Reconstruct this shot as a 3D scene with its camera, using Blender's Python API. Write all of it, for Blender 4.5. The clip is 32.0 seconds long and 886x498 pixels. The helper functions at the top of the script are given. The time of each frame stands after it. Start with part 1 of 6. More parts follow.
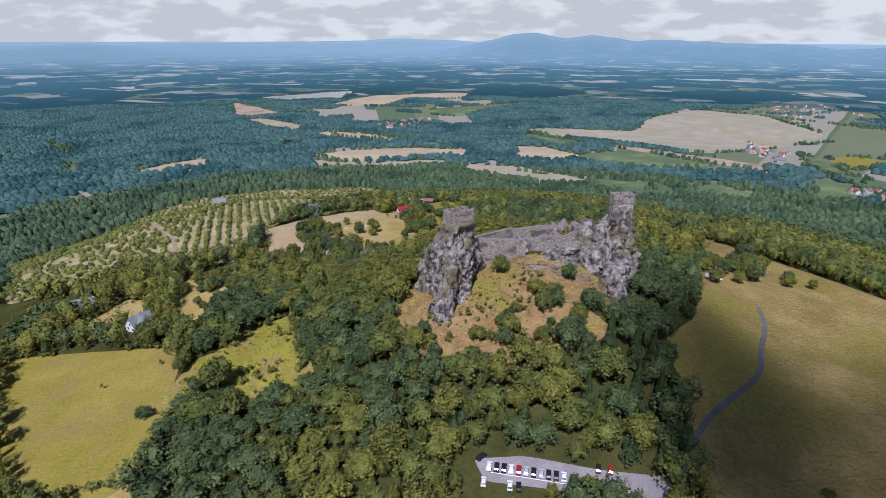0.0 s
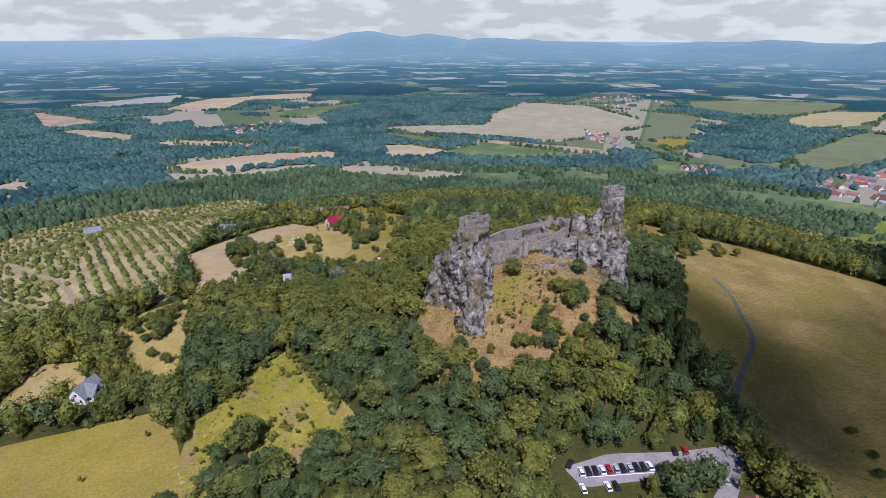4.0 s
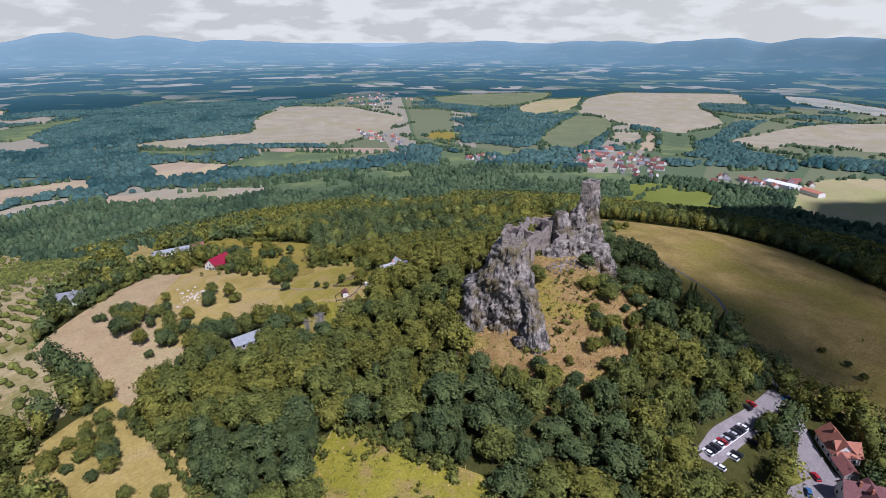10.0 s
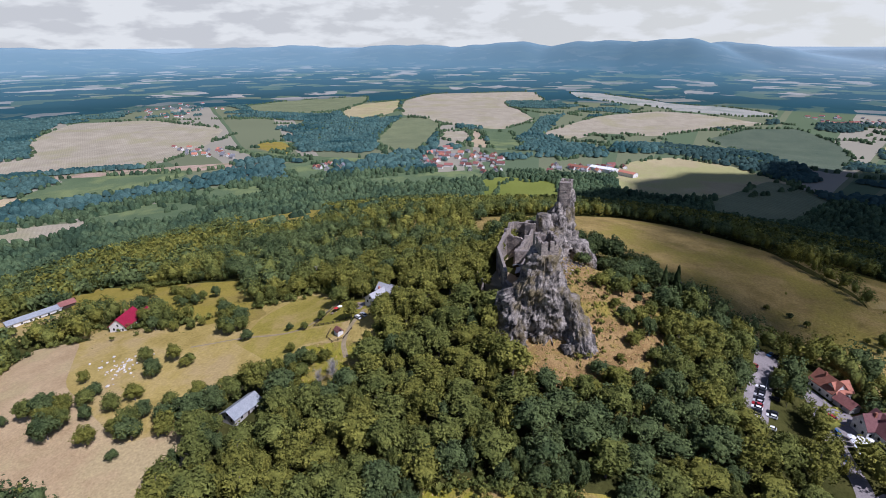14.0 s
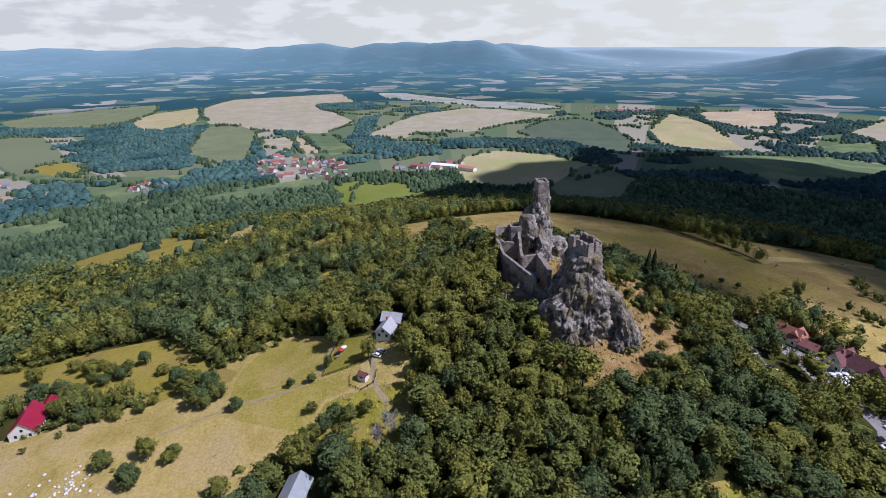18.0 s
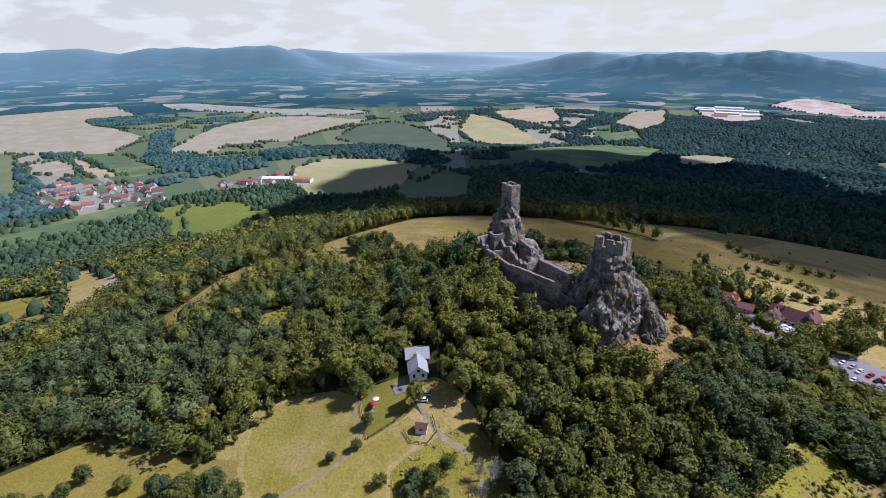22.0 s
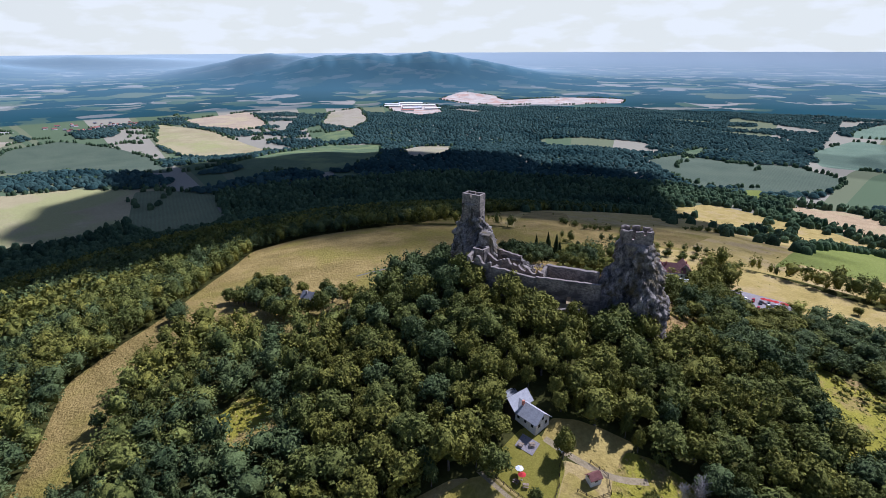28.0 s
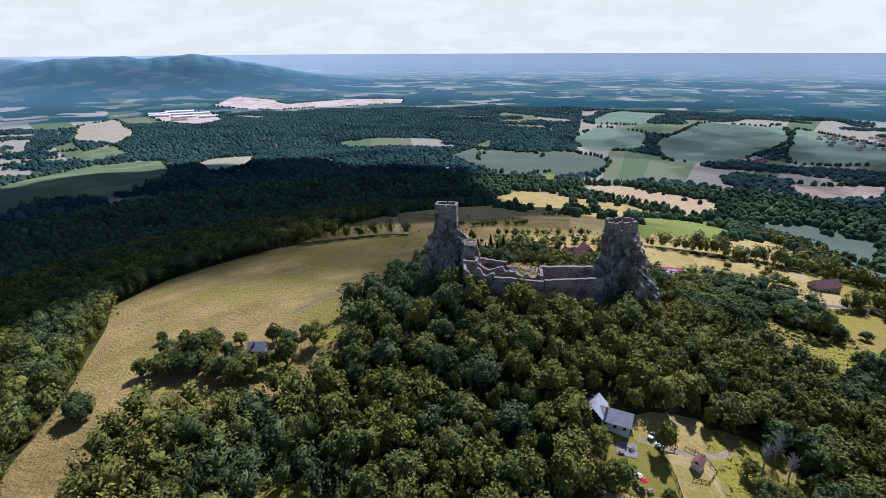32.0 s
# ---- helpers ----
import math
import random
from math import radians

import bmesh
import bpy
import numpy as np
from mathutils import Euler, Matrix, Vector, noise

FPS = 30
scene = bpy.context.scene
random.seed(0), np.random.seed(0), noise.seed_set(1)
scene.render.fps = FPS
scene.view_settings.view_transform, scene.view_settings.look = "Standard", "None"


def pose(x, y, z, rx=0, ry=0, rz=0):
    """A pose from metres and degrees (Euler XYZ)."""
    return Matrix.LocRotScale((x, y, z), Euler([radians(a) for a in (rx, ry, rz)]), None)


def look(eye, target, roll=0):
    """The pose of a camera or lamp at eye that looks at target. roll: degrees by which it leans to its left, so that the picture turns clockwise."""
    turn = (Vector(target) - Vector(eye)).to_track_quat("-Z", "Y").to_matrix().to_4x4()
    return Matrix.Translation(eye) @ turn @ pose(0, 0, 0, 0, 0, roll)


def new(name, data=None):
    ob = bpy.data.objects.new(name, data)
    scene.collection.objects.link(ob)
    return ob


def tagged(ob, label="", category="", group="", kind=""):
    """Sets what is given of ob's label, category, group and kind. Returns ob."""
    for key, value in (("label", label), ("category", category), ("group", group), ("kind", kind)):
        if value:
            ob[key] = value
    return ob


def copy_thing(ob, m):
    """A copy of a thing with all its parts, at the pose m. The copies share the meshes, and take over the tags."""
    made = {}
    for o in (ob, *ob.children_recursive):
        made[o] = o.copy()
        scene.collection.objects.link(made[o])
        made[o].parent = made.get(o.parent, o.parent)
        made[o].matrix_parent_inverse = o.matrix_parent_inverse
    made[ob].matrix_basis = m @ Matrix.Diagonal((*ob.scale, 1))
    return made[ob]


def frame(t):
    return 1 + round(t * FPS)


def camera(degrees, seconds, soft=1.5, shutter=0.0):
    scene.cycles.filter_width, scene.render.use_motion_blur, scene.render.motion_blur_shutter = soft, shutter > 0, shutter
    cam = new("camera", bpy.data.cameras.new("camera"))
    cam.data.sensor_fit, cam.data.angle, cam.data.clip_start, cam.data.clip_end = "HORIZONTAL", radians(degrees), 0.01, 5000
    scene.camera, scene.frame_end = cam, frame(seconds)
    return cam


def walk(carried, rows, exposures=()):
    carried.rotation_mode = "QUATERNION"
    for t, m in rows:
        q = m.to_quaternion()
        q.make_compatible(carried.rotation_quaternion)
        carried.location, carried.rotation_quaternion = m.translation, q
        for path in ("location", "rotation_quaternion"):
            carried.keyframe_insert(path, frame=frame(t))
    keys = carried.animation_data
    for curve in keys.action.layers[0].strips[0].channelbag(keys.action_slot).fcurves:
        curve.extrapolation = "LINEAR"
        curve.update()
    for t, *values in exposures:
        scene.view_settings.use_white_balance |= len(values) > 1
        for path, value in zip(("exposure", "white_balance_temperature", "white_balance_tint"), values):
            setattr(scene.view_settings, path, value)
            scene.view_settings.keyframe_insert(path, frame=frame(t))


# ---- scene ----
cam = camera(79.3, 32.0, soft=0.75)
PATH = [
    (0, (-56.40, -235.70, 149.79), (-44.40, 42.88, 39.12), 0.18),
    (1, (-74.54, -231.24, 150.24), (-40.94, 45.36, 39.04), 0.25),
    (2, (-92.17, -225.98, 150.42), (-38.76, 47.44, 39.12), 0.31),
    (3, (-109.29, -219.46, 150.78), (-36.70, 49.51, 39.49), 0.47),
    (3.5, (-117.87, -215.28, 150.78), (-34.77, 50.71, 39.69), 0.31),
    (5.5, (-151.38, -193.49, 150.54), (-29.15, 56.70, 38.88), 0.26),
    (6, (-159.16, -187.35, 150.46), (-25.98, 57.43, 39.34), 0.30),
    (7, (-173.62, -174.04, 150.39), (-19.79, 58.60, 39.86), 0.29),
    (8, (-186.26, -159.80, 150.53), (-16.48, 61.46, 40.01), -0.04),
    (9, (-198.55, -144.47, 150.76), (-11.76, 62.61, 40.17), 0.05),
    (10, (-210.29, -127.96, 150.83), (-7.92, 64.09, 40.55), 0.03),
    (11, (-220.96, -110.01, 151.09), (-3.77, 65.22, 40.99), 0.01),
    (12, (-229.61, -90.36, 151.17), (2.60, 64.78, 41.58), 0.01),
    (13, (-236.68, -69.96, 150.93), (8.63, 64.07, 42.03), -0.10),
    (14, (-241.98, -48.38, 150.85), (14.49, 63.26, 42.41), -0.21),
    (14.5, (-243.62, -37.12, 150.78), (17.79, 62.12, 42.08), -0.17),
    (16.5, (-245.89, 7.86, 150.69), (28.79, 60.73, 42.27), -0.31),
    (17, (-245.25, 19.52, 150.60), (31.58, 59.94, 42.30), -0.17),
    (18, (-241.92, 41.85, 150.25), (37.68, 54.67, 42.28), -0.29),
    (19, (-236.39, 62.95, 149.53), (43.54, 49.83, 42.47), -0.22),
    (20, (-228.75, 83.78, 149.05), (48.86, 44.56, 42.31), -0.16),
    (21, (-218.74, 103.88, 148.64), (54.00, 37.53, 42.76), -0.30),
    (22, (-207.40, 123.33, 148.41), (58.22, 32.51, 42.59), -0.25),
    (23, (-193.79, 141.49, 148.34), (61.94, 25.60, 42.65), -0.21),
    (24, (-178.49, 158.28, 148.36), (65.34, 19.31, 42.36), -0.20),
    (25, (-161.95, 173.68, 148.49), (67.18, 11.73, 42.31), -0.20),
    (26, (-144.22, 187.27, 148.41), (68.26, 4.01, 42.26), -0.25),
    (26.5, (-134.95, 193.38, 148.31), (68.49, 0.09, 42.24), -0.25),
    (28.5, (-95.51, 213.26, 147.78), (66.88, -15.85, 42.24), -0.25),
    (29, (-85.14, 217.08, 147.67), (65.74, -19.83, 42.26), -0.25),
    (30, (-63.89, 223.33, 147.54), (62.39, -27.64, 42.36), -0.25),
    (31, (-42.08, 227.74, 147.60), (57.48, -35.03, 42.52), -0.25),
    (32, (-19.82, 230.28, 147.95), (50.86, -41.64, 42.76), -0.25),
]
walk(cam, [(t, look(eye, target, roll)) for t, eye, target, roll in PATH], [(0, -0.06, 5150, 25), (9, -0.03, 5300, 26), (19, 0.03, 5240, 26), (26, 0.13, 5100, 25), (32, 0.20, 5020, 25)])

# ---- sky and sun ----
SUN_EL, SUN_AZ = radians(52), radians(197)      # azimuth clockwise from +y
to_sun = Vector((math.sin(SUN_AZ) * math.cos(SUN_EL), math.cos(SUN_AZ) * math.cos(SUN_EL), math.sin(SUN_EL)))
world = bpy.data.worlds.new("sky")
scene.world = world
world.use_nodes = True
wn, wl = world.node_tree.nodes, world.node_tree.links
wn.clear()
w_out, w_bg = wn.new("ShaderNodeOutputWorld"), wn.new("ShaderNodeBackground")
w_sky = wn.new("ShaderNodeTexSky")
w_sky.sky_type, w_sky.sun_disc = "NISHITA", False
w_sky.sun_elevation, w_sky.sun_rotation = SUN_EL, SUN_AZ
w_tc, w_map = wn.new("ShaderNodeTexCoord"), wn.new("ShaderNodeMapping")
w_map.inputs["Scale"].default_value = (5.0, 5.0, 17.0)
w_no, w_no2 = wn.new("ShaderNodeTexNoise"), wn.new("ShaderNodeTexNoise")
w_no.inputs["Scale"].default_value, w_no.inputs["Detail"].default_value = 2.4, 8.0
w_no2.inputs["Scale"].default_value, w_no2.inputs["Detail"].default_value = 0.7, 3.0
w_rc, w_rm = wn.new("ShaderNodeValToRGB"), wn.new("ShaderNodeValToRGB")
w_rc.color_ramp.elements[0].position, w_rc.color_ramp.elements[0].color = 0.47, (0, 0, 0, 1)
w_rc.color_ramp.elements[1].position, w_rc.color_ramp.elements[1].color = 0.58, (1, 1, 1, 1)
w_rm.color_ramp.elements[0].position, w_rm.color_ramp.elements[1].position = 0.34, 0.56
w_mix = wn.new("ShaderNodeMixRGB")
w_sep, w_low, w_add = wn.new("ShaderNodeSeparateXYZ"), wn.new("ShaderNodeMapRange"), wn.new("ShaderNodeMath")
w_low.inputs["From Min"].default_value, w_low.inputs["From Max"].default_value = 0.09, 0.20
w_low.inputs["To Min"].default_value, w_low.inputs["To Max"].default_value = 0.4, -0.42
wl.new(w_tc.outputs["Generated"], w_sep.inputs["Vector"])
wl.new(w_sep.outputs["Z"], w_low.inputs["Value"])
wl.new(w_low.outputs["Result"], w_add.inputs[0])
wl.new(w_no2.outputs["Fac"], w_add.inputs[1])
w_bg.inputs["Strength"].default_value = 0.052
wl.new(w_tc.outputs["Generated"], w_map.inputs["Vector"])
wl.new(w_map.outputs["Vector"], w_no.inputs["Vector"])
wl.new(w_map.outputs["Vector"], w_no2.inputs["Vector"])
wl.new(w_no.outputs["Fac"], w_rc.inputs["Fac"])
wl.new(w_add.outputs["Value"], w_rm.inputs["Fac"])
wl.new(w_rm.outputs["Color"], w_mix.inputs["Fac"])
wl.new(w_sky.outputs["Color"], w_mix.inputs["Color1"])
w_side, w_base, w_puff = wn.new("ShaderNodeMapRange"), wn.new("ShaderNodeMixRGB"), wn.new("ShaderNodeMixRGB")
w_side.inputs["From Min"].default_value, w_side.inputs["From Max"].default_value = -0.4, 0.7
w_base.inputs["Color1"].default_value, w_base.inputs["Color2"].default_value = (14.4, 14.0, 10.2, 1), (11.8, 11.6, 9.2, 1)
w_puff.inputs["Color2"].default_value = (15.3, 15.0, 11.6, 1)
wl.new(w_sep.outputs["Y"], w_side.inputs["Value"])
wl.new(w_side.outputs["Result"], w_base.inputs["Fac"])
wl.new(w_base.outputs["Color"], w_puff.inputs["Color1"])
wl.new(w_rc.outputs["Color"], w_puff.inputs["Fac"])
wl.new(w_puff.outputs["Color"], w_mix.inputs["Color2"])
wl.new(w_mix.outputs["Color"], w_bg.inputs["Color"])
wl.new(w_bg.outputs["Background"], w_out.inputs["Surface"])
sun = new("sun", bpy.data.lights.new("sun", "SUN"))
sun.data.energy, sun.data.angle, sun.data.color = 5.0, radians(0.5), (1.0, 0.93, 0.81)
sun.matrix_world = look(to_sun * 3000, (0, 0, 0))


# ---- materials ----
def material(name, dark, light, scale, rough=0.9, bump=0.25, fine=8.0, third=None, third_scale=0.2, spread=0.22, rows=0.0, row_turn=0.0, vary="", metal=0.0, stretch=None, grit=0.2):
    """Two-scale noise between two colours, a third colour in patches, relief, optional crop rows and random tone."""
    m = bpy.data.materials.new(name)
    m.use_nodes = True
    n, l = m.node_tree.nodes, m.node_tree.links
    b = n["Principled BSDF"]
    b.inputs["Roughness"].default_value, b.inputs["Metallic"].default_value = rough, metal
    b.inputs["Specular IOR Level"].default_value = 0.25
    tc = n.new("ShaderNodeTexCoord")
    vec = tc.outputs["Object"]
    if stretch:
        mp = n.new("ShaderNodeMapping")
        mp.inputs["Scale"].default_value = stretch
        l.new(vec, mp.inputs["Vector"])
        vec = mp.outputs["Vector"]

    def noise_node(s, d):
        k = n.new("ShaderNodeTexNoise")
        k.inputs["Scale"].default_value, k.inputs["Detail"].default_value = s, d
        k.inputs["Roughness"].default_value = 0.62
        l.new(vec, k.inputs["Vector"])
        return k

    a = noise_node(scale, 6)
    r = n.new("ShaderNodeValToRGB")
    r.color_ramp.elements[0].position, r.color_ramp.elements[1].position = 0.5 - spread, 0.5 + spread
    r.color_ramp.elements[0].color, r.color_ramp.elements[1].color = (*dark, 1), (*light, 1)
    l.new(a.outputs["Fac"], r.inputs["Fac"])
    col = r.outputs["Color"]
    f = noise_node(scale * fine, 4)
    if third:
        t = noise_node(third_scale, 4)
        q = n.new("ShaderNodeValToRGB")
        q.color_ramp.elements[0].position, q.color_ramp.elements[1].position = 0.5, 0.62
        l.new(t.outputs["Fac"], q.inputs["Fac"])
        x = n.new("ShaderNodeMixRGB")
        x.inputs["Color2"].default_value = (*third, 1)
        l.new(q.outputs["Color"], x.inputs["Fac"])
        l.new(col, x.inputs["Color1"])
        col = x.outputs["Color"]
    hs = n.new("ShaderNodeHueSaturation")
    mr = n.new("ShaderNodeMapRange")
    mr.inputs["From Min"].default_value, mr.inputs["From Max"].default_value = 0.3, 0.7
    mr.inputs["To Min"].default_value, mr.inputs["To Max"].default_value = 1 - grit, 1 + grit
    l.new(f.outputs["Fac"], mr.inputs["Value"])
    val = mr.outputs["Result"]
    if rows:
        mp = n.new("ShaderNodeMapping")
        mp.inputs["Rotation"].default_value = (0, 0, row_turn)
        wv = n.new("ShaderNodeTexWave")
        wv.inputs["Scale"].default_value, wv.inputs["Distortion"].default_value = rows, 1.5
        l.new(tc.outputs["Object"], mp.inputs["Vector"])
        l.new(mp.outputs["Vector"], wv.inputs["Vector"])
        w2 = n.new("ShaderNodeMapRange")
        w2.inputs["To Min"].default_value, w2.inputs["To Max"].default_value = 0.93, 1.05
        l.new(wv.outputs["Fac"], w2.inputs["Value"])
        mu = n.new("ShaderNodeMath")
        mu.operation = "MULTIPLY"
        l.new(val, mu.inputs[0])
        l.new(w2.outputs["Result"], mu.inputs[1])
        val = mu.outputs["Value"]
    if vary:
        if vary == "island":
            src = n.new("ShaderNodeNewGeometry").outputs["Random Per Island"]
        else:
            src = n.new("ShaderNodeObjectInfo").outputs["Random"]
        v2 = n.new("ShaderNodeMapRange")
        v2.inputs["To Min"].default_value, v2.inputs["To Max"].default_value = (0.78, 1.22) if vary == "island" else (0.58, 1.42)
        l.new(src, v2.inputs["Value"])
        mu = n.new("ShaderNodeMath")
        mu.operation = "MULTIPLY"
        l.new(val, mu.inputs[0])
        l.new(v2.outputs["Result"], mu.inputs[1])
        val = mu.outputs["Value"]
    l.new(val, hs.inputs["Value"])
    l.new(col, hs.inputs["Color"])
    l.new(hs.outputs["Color"], b.inputs["Base Color"])
    if bump:
        bp = n.new("ShaderNodeBump")
        bp.inputs["Strength"].default_value, bp.inputs["Distance"].default_value = bump, 1.0 / (scale * fine)
        l.new(f.outputs["Fac"], bp.inputs["Height"])
        l.new(bp.outputs["Normal"], b.inputs["Normal"])
    return m


FIELD_MATS = {
    "wheat": material("ripe_grain", (0.30, 0.265, 0.185), (0.42, 0.37, 0.265), 0.02, fine=30, third=(0.33, 0.30, 0.18), third_scale=0.006, rows=0.05, row_turn=0.6),
    "stubble": material("stubble_field", (0.35, 0.275, 0.18), (0.46, 0.365, 0.25), 0.02, fine=30, third=(0.46, 0.38, 0.22), third_scale=0.008, rows=0.06, row_turn=1.3),
    "yellow": material("yellow_grain", (0.32, 0.275, 0.14), (0.44, 0.375, 0.21), 0.015, fine=30, third=(0.34, 0.33, 0.14), third_scale=0.006, rows=0.05, row_turn=0.2),
    "green": material("green_pasture", (0.088, 0.130, 0.062), (0.132, 0.176, 0.086), 0.015, fine=40, third=(0.18, 0.22, 0.09), third_scale=0.008),
    "brightgreen": material("mown_green_field", (0.155, 0.182, 0.032), (0.20, 0.225, 0.046), 0.012, fine=40, rows=0.05, row_turn=0.9),
    "teal": material("young_crop", (0.080, 0.108, 0.070), (0.115, 0.142, 0.09), 0.012, fine=40, rows=0.05),
    "greygreen": material("oat_and_shade_green", (0.14, 0.165, 0.085), (0.205, 0.225, 0.115), 0.012, fine=40, rows=0.05, row_turn=2.0),
    "soil": material("bare_earth", (0.34, 0.24, 0.17), (0.46, 0.35, 0.26), 0.03, fine=20, third=(0.22, 0.22, 0.11), third_scale=0.02),
    "quarry": material("quarry_sand", (0.40, 0.34, 0.28), (0.62, 0.55, 0.47), 0.02, fine=12, third=(0.46, 0.30, 0.23), third_scale=0.012),
    "dry": material("dry_grass", (0.29, 0.222, 0.06), (0.47, 0.358, 0.12), 0.06, fine=14, third=(0.40, 0.30, 0.13), third_scale=0.03, bump=0.4),
    # green of the southern fields with blue distance haze painted in
    "hazegreen": material("haze_tinted_green_field", (0.122, 0.178, 0.116), (0.172, 0.232, 0.148), 0.010, fine=30, rows=0.05, row_turn=1.1),
    "hay": material("olive_hay_meadow", (0.255, 0.215, 0.035), (0.37, 0.30, 0.07), 0.06, fine=14, third=(0.36, 0.27, 0.09), third_scale=0.03, bump=0.4),
    # pale tone for far fields of any crop, haze painted in
    "farwheat": material("haze_paled_field", (0.30, 0.30, 0.25), (0.38, 0.37, 0.31), 0.01, fine=20, third=(0.24, 0.27, 0.22), third_scale=0.006),
    "pasture": material("grazed_dry_pasture", (0.20, 0.148, 0.044), (0.39, 0.285, 0.098), 0.05, fine=12, third=(0.25, 0.205, 0.045), third_scale=0.018, spread=0.2, bump=0.9),
    "fallow": material("bare_dry_ground", (0.35, 0.25, 0.13), (0.49, 0.365, 0.205), 0.07, fine=14, third=(0.42, 0.33, 0.17), third_scale=0.03, bump=0.4),
    "meadow": material("olive_meadow", (0.23, 0.195, 0.026), (0.32, 0.25, 0.052), 0.05, fine=18, third=(0.26, 0.20, 0.055), third_scale=0.02, bump=0.4),
    "rough": material("rough_yellow_grass", (0.20, 0.19, 0.02), (0.33, 0.29, 0.04), 0.09, fine=14, third=(0.30, 0.21, 0.085), third_scale=0.05, bump=0.7),
    "lawn": material("mown_lawn", (0.19, 0.175, 0.025), (0.25, 0.215, 0.04), 0.12, fine=14),
    "orchard": material("orchard_grass", (0.29, 0.24, 0.11), (0.46, 0.37, 0.20), 0.05, fine=14, third=(0.21, 0.19, 0.06), third_scale=0.03),
    "slope": material("heather_slope", (0.20, 0.122, 0.045), (0.39, 0.262, 0.11), 0.16, fine=12, third=(0.27, 0.215, 0.045), third_scale=0.06, bump=1.0, grit=0.35),
    "park": material("car_park_asphalt", (0.22, 0.195, 0.19), (0.30, 0.27, 0.265), 0.15, fine=10, rough=0.85),
    "road": material("old_asphalt", (0.10, 0.094, 0.085), (0.16, 0.15, 0.135), 0.3, fine=8, rough=0.85),
    "water": material("pond_water", (0.02, 0.03, 0.03), (0.03, 0.04, 0.04), 0.05, rough=0.06, bump=0.05),
    "track": material("gravel_track", (0.25, 0.20, 0.11), (0.36, 0.29, 0.18), 0.3, fine=8),
}
for kind, field_mat in FIELD_MATS.items():
    if kind not in ("water", "park", "road"):
        field_mat.node_tree.nodes["Principled BSDF"].inputs["Specular IOR Level"].default_value = 0.08
FIELD_LABEL = {"pasture": "wide dry brown pasture sloping beside the castle hill", "farwheat": "far field in one pale tone with haze painted in", "fallow": "bare pinkish-tan dry ground with sparse grass", "wheat": "beige ripe grain field between hedges and woods", "stubble": "pale tan stubble field after harvest", "yellow": "yellow grain field with tramlines",
               "green": "green pasture between hedges and woods", "brightgreen": "bright green mown field beside woods", "teal": "dull blue-green young crop field",
               "greygreen": "grey-green field on open land, an oat tone also standing for shade", "soil": "strip of bare reddish earth", "quarry": "pale sand quarry floor among woods", "dry": "dry yellow-brown grass meadow", "hazegreen": "green field on the southern plain, blue haze painted in", "hay": "olive-yellow hay meadow beside the cottage",
               "meadow": "olive green summer meadow", "rough": "yellow-green rough tall grass clearing", "lawn": "mown green lawn beside the cottage", "orchard": "dry beige orchard grass between tree rows",
               "slope": "steep reddish dry grass slope under rocks", "park": "grey asphalt car park", "road": "narrow dark asphalt road", "water": "small bright pond among the valley woods", "track": "pale gravel track"}
LEAF = {
    "oak": material("oak_leaves", (0.052, 0.070, 0.020), (0.232, 0.244, 0.055), 0.07, fine=20, bump=0.8, vary="island", rough=0.7, spread=0.16, grit=0.4),
    "beech": material("beech_leaves", (0.074, 0.088, 0.020), (0.282, 0.266, 0.050), 0.07, fine=20, bump=0.8, vary="island", rough=0.7, spread=0.16, grit=0.4),
    "ash": material("ash_leaves", (0.038, 0.060, 0.025), (0.156, 0.194, 0.066), 0.07, fine=20, bump=0.8, vary="island", rough=0.7, spread=0.16, grit=0.4),
    "spruce": material("spruce_needles", (0.028, 0.042, 0.016), (0.055, 0.072, 0.026), 0.2, fine=9, bump=0.6, vary="island", rough=0.75),
    "mid": material("lower_woods", (0.042, 0.076, 0.042), (0.126, 0.172, 0.080), 0.05, fine=12, bump=0.9, grit=0.35, vary="island", rough=0.75, third=(0.046, 0.076, 0.044), third_scale=0.012),
    # the two far woods have blue distance haze painted into their leaf colours
    "north": material("hazy_north_leaves", (0.042, 0.092, 0.088), (0.092, 0.158, 0.134), 0.03, fine=14, bump=0.8, grit=0.3, vary="island", rough=0.8, third=(0.032, 0.076, 0.076), third_scale=0.006),
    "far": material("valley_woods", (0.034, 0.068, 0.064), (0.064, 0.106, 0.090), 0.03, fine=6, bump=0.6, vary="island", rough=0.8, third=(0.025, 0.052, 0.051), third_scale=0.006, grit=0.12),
}
for leaf_mat in LEAF.values():
    n, l = leaf_mat.node_tree.nodes, leaf_mat.node_tree.links
    b = n["Principled BSDF"]
    b.inputs["Specular IOR Level"].default_value = 0.05 if leaf_mat in (LEAF["oak"], LEAF["beech"], LEAF["ash"]) else 0.0
    tr, mx = n.new("ShaderNodeBsdfTranslucent"), n.new("ShaderNodeMixShader")
    mx.inputs["Fac"].default_value = 0.06
    l.new(b.inputs["Base Color"].links[0].from_socket, tr.inputs["Color"])
    l.new(b.outputs["BSDF"], mx.inputs[1])
    l.new(tr.outputs["BSDF"], mx.inputs[2])
    l.new(mx.outputs["Shader"], n["Material Output"].inputs["Surface"])
bark = material("grey_bark", (0.07, 0.06, 0.05), (0.16, 0.14, 0.12), 1.5, fine=6, bump=0.6)
basalt = material("basalt", (0.05, 0.046, 0.042), (0.40, 0.355, 0.305), 0.35, fine=7, bump=1.0, third=(0.16, 0.13, 0.07), third_scale=0.12, spread=0.13, stretch=(1, 1, 0.75), grit=0.55)
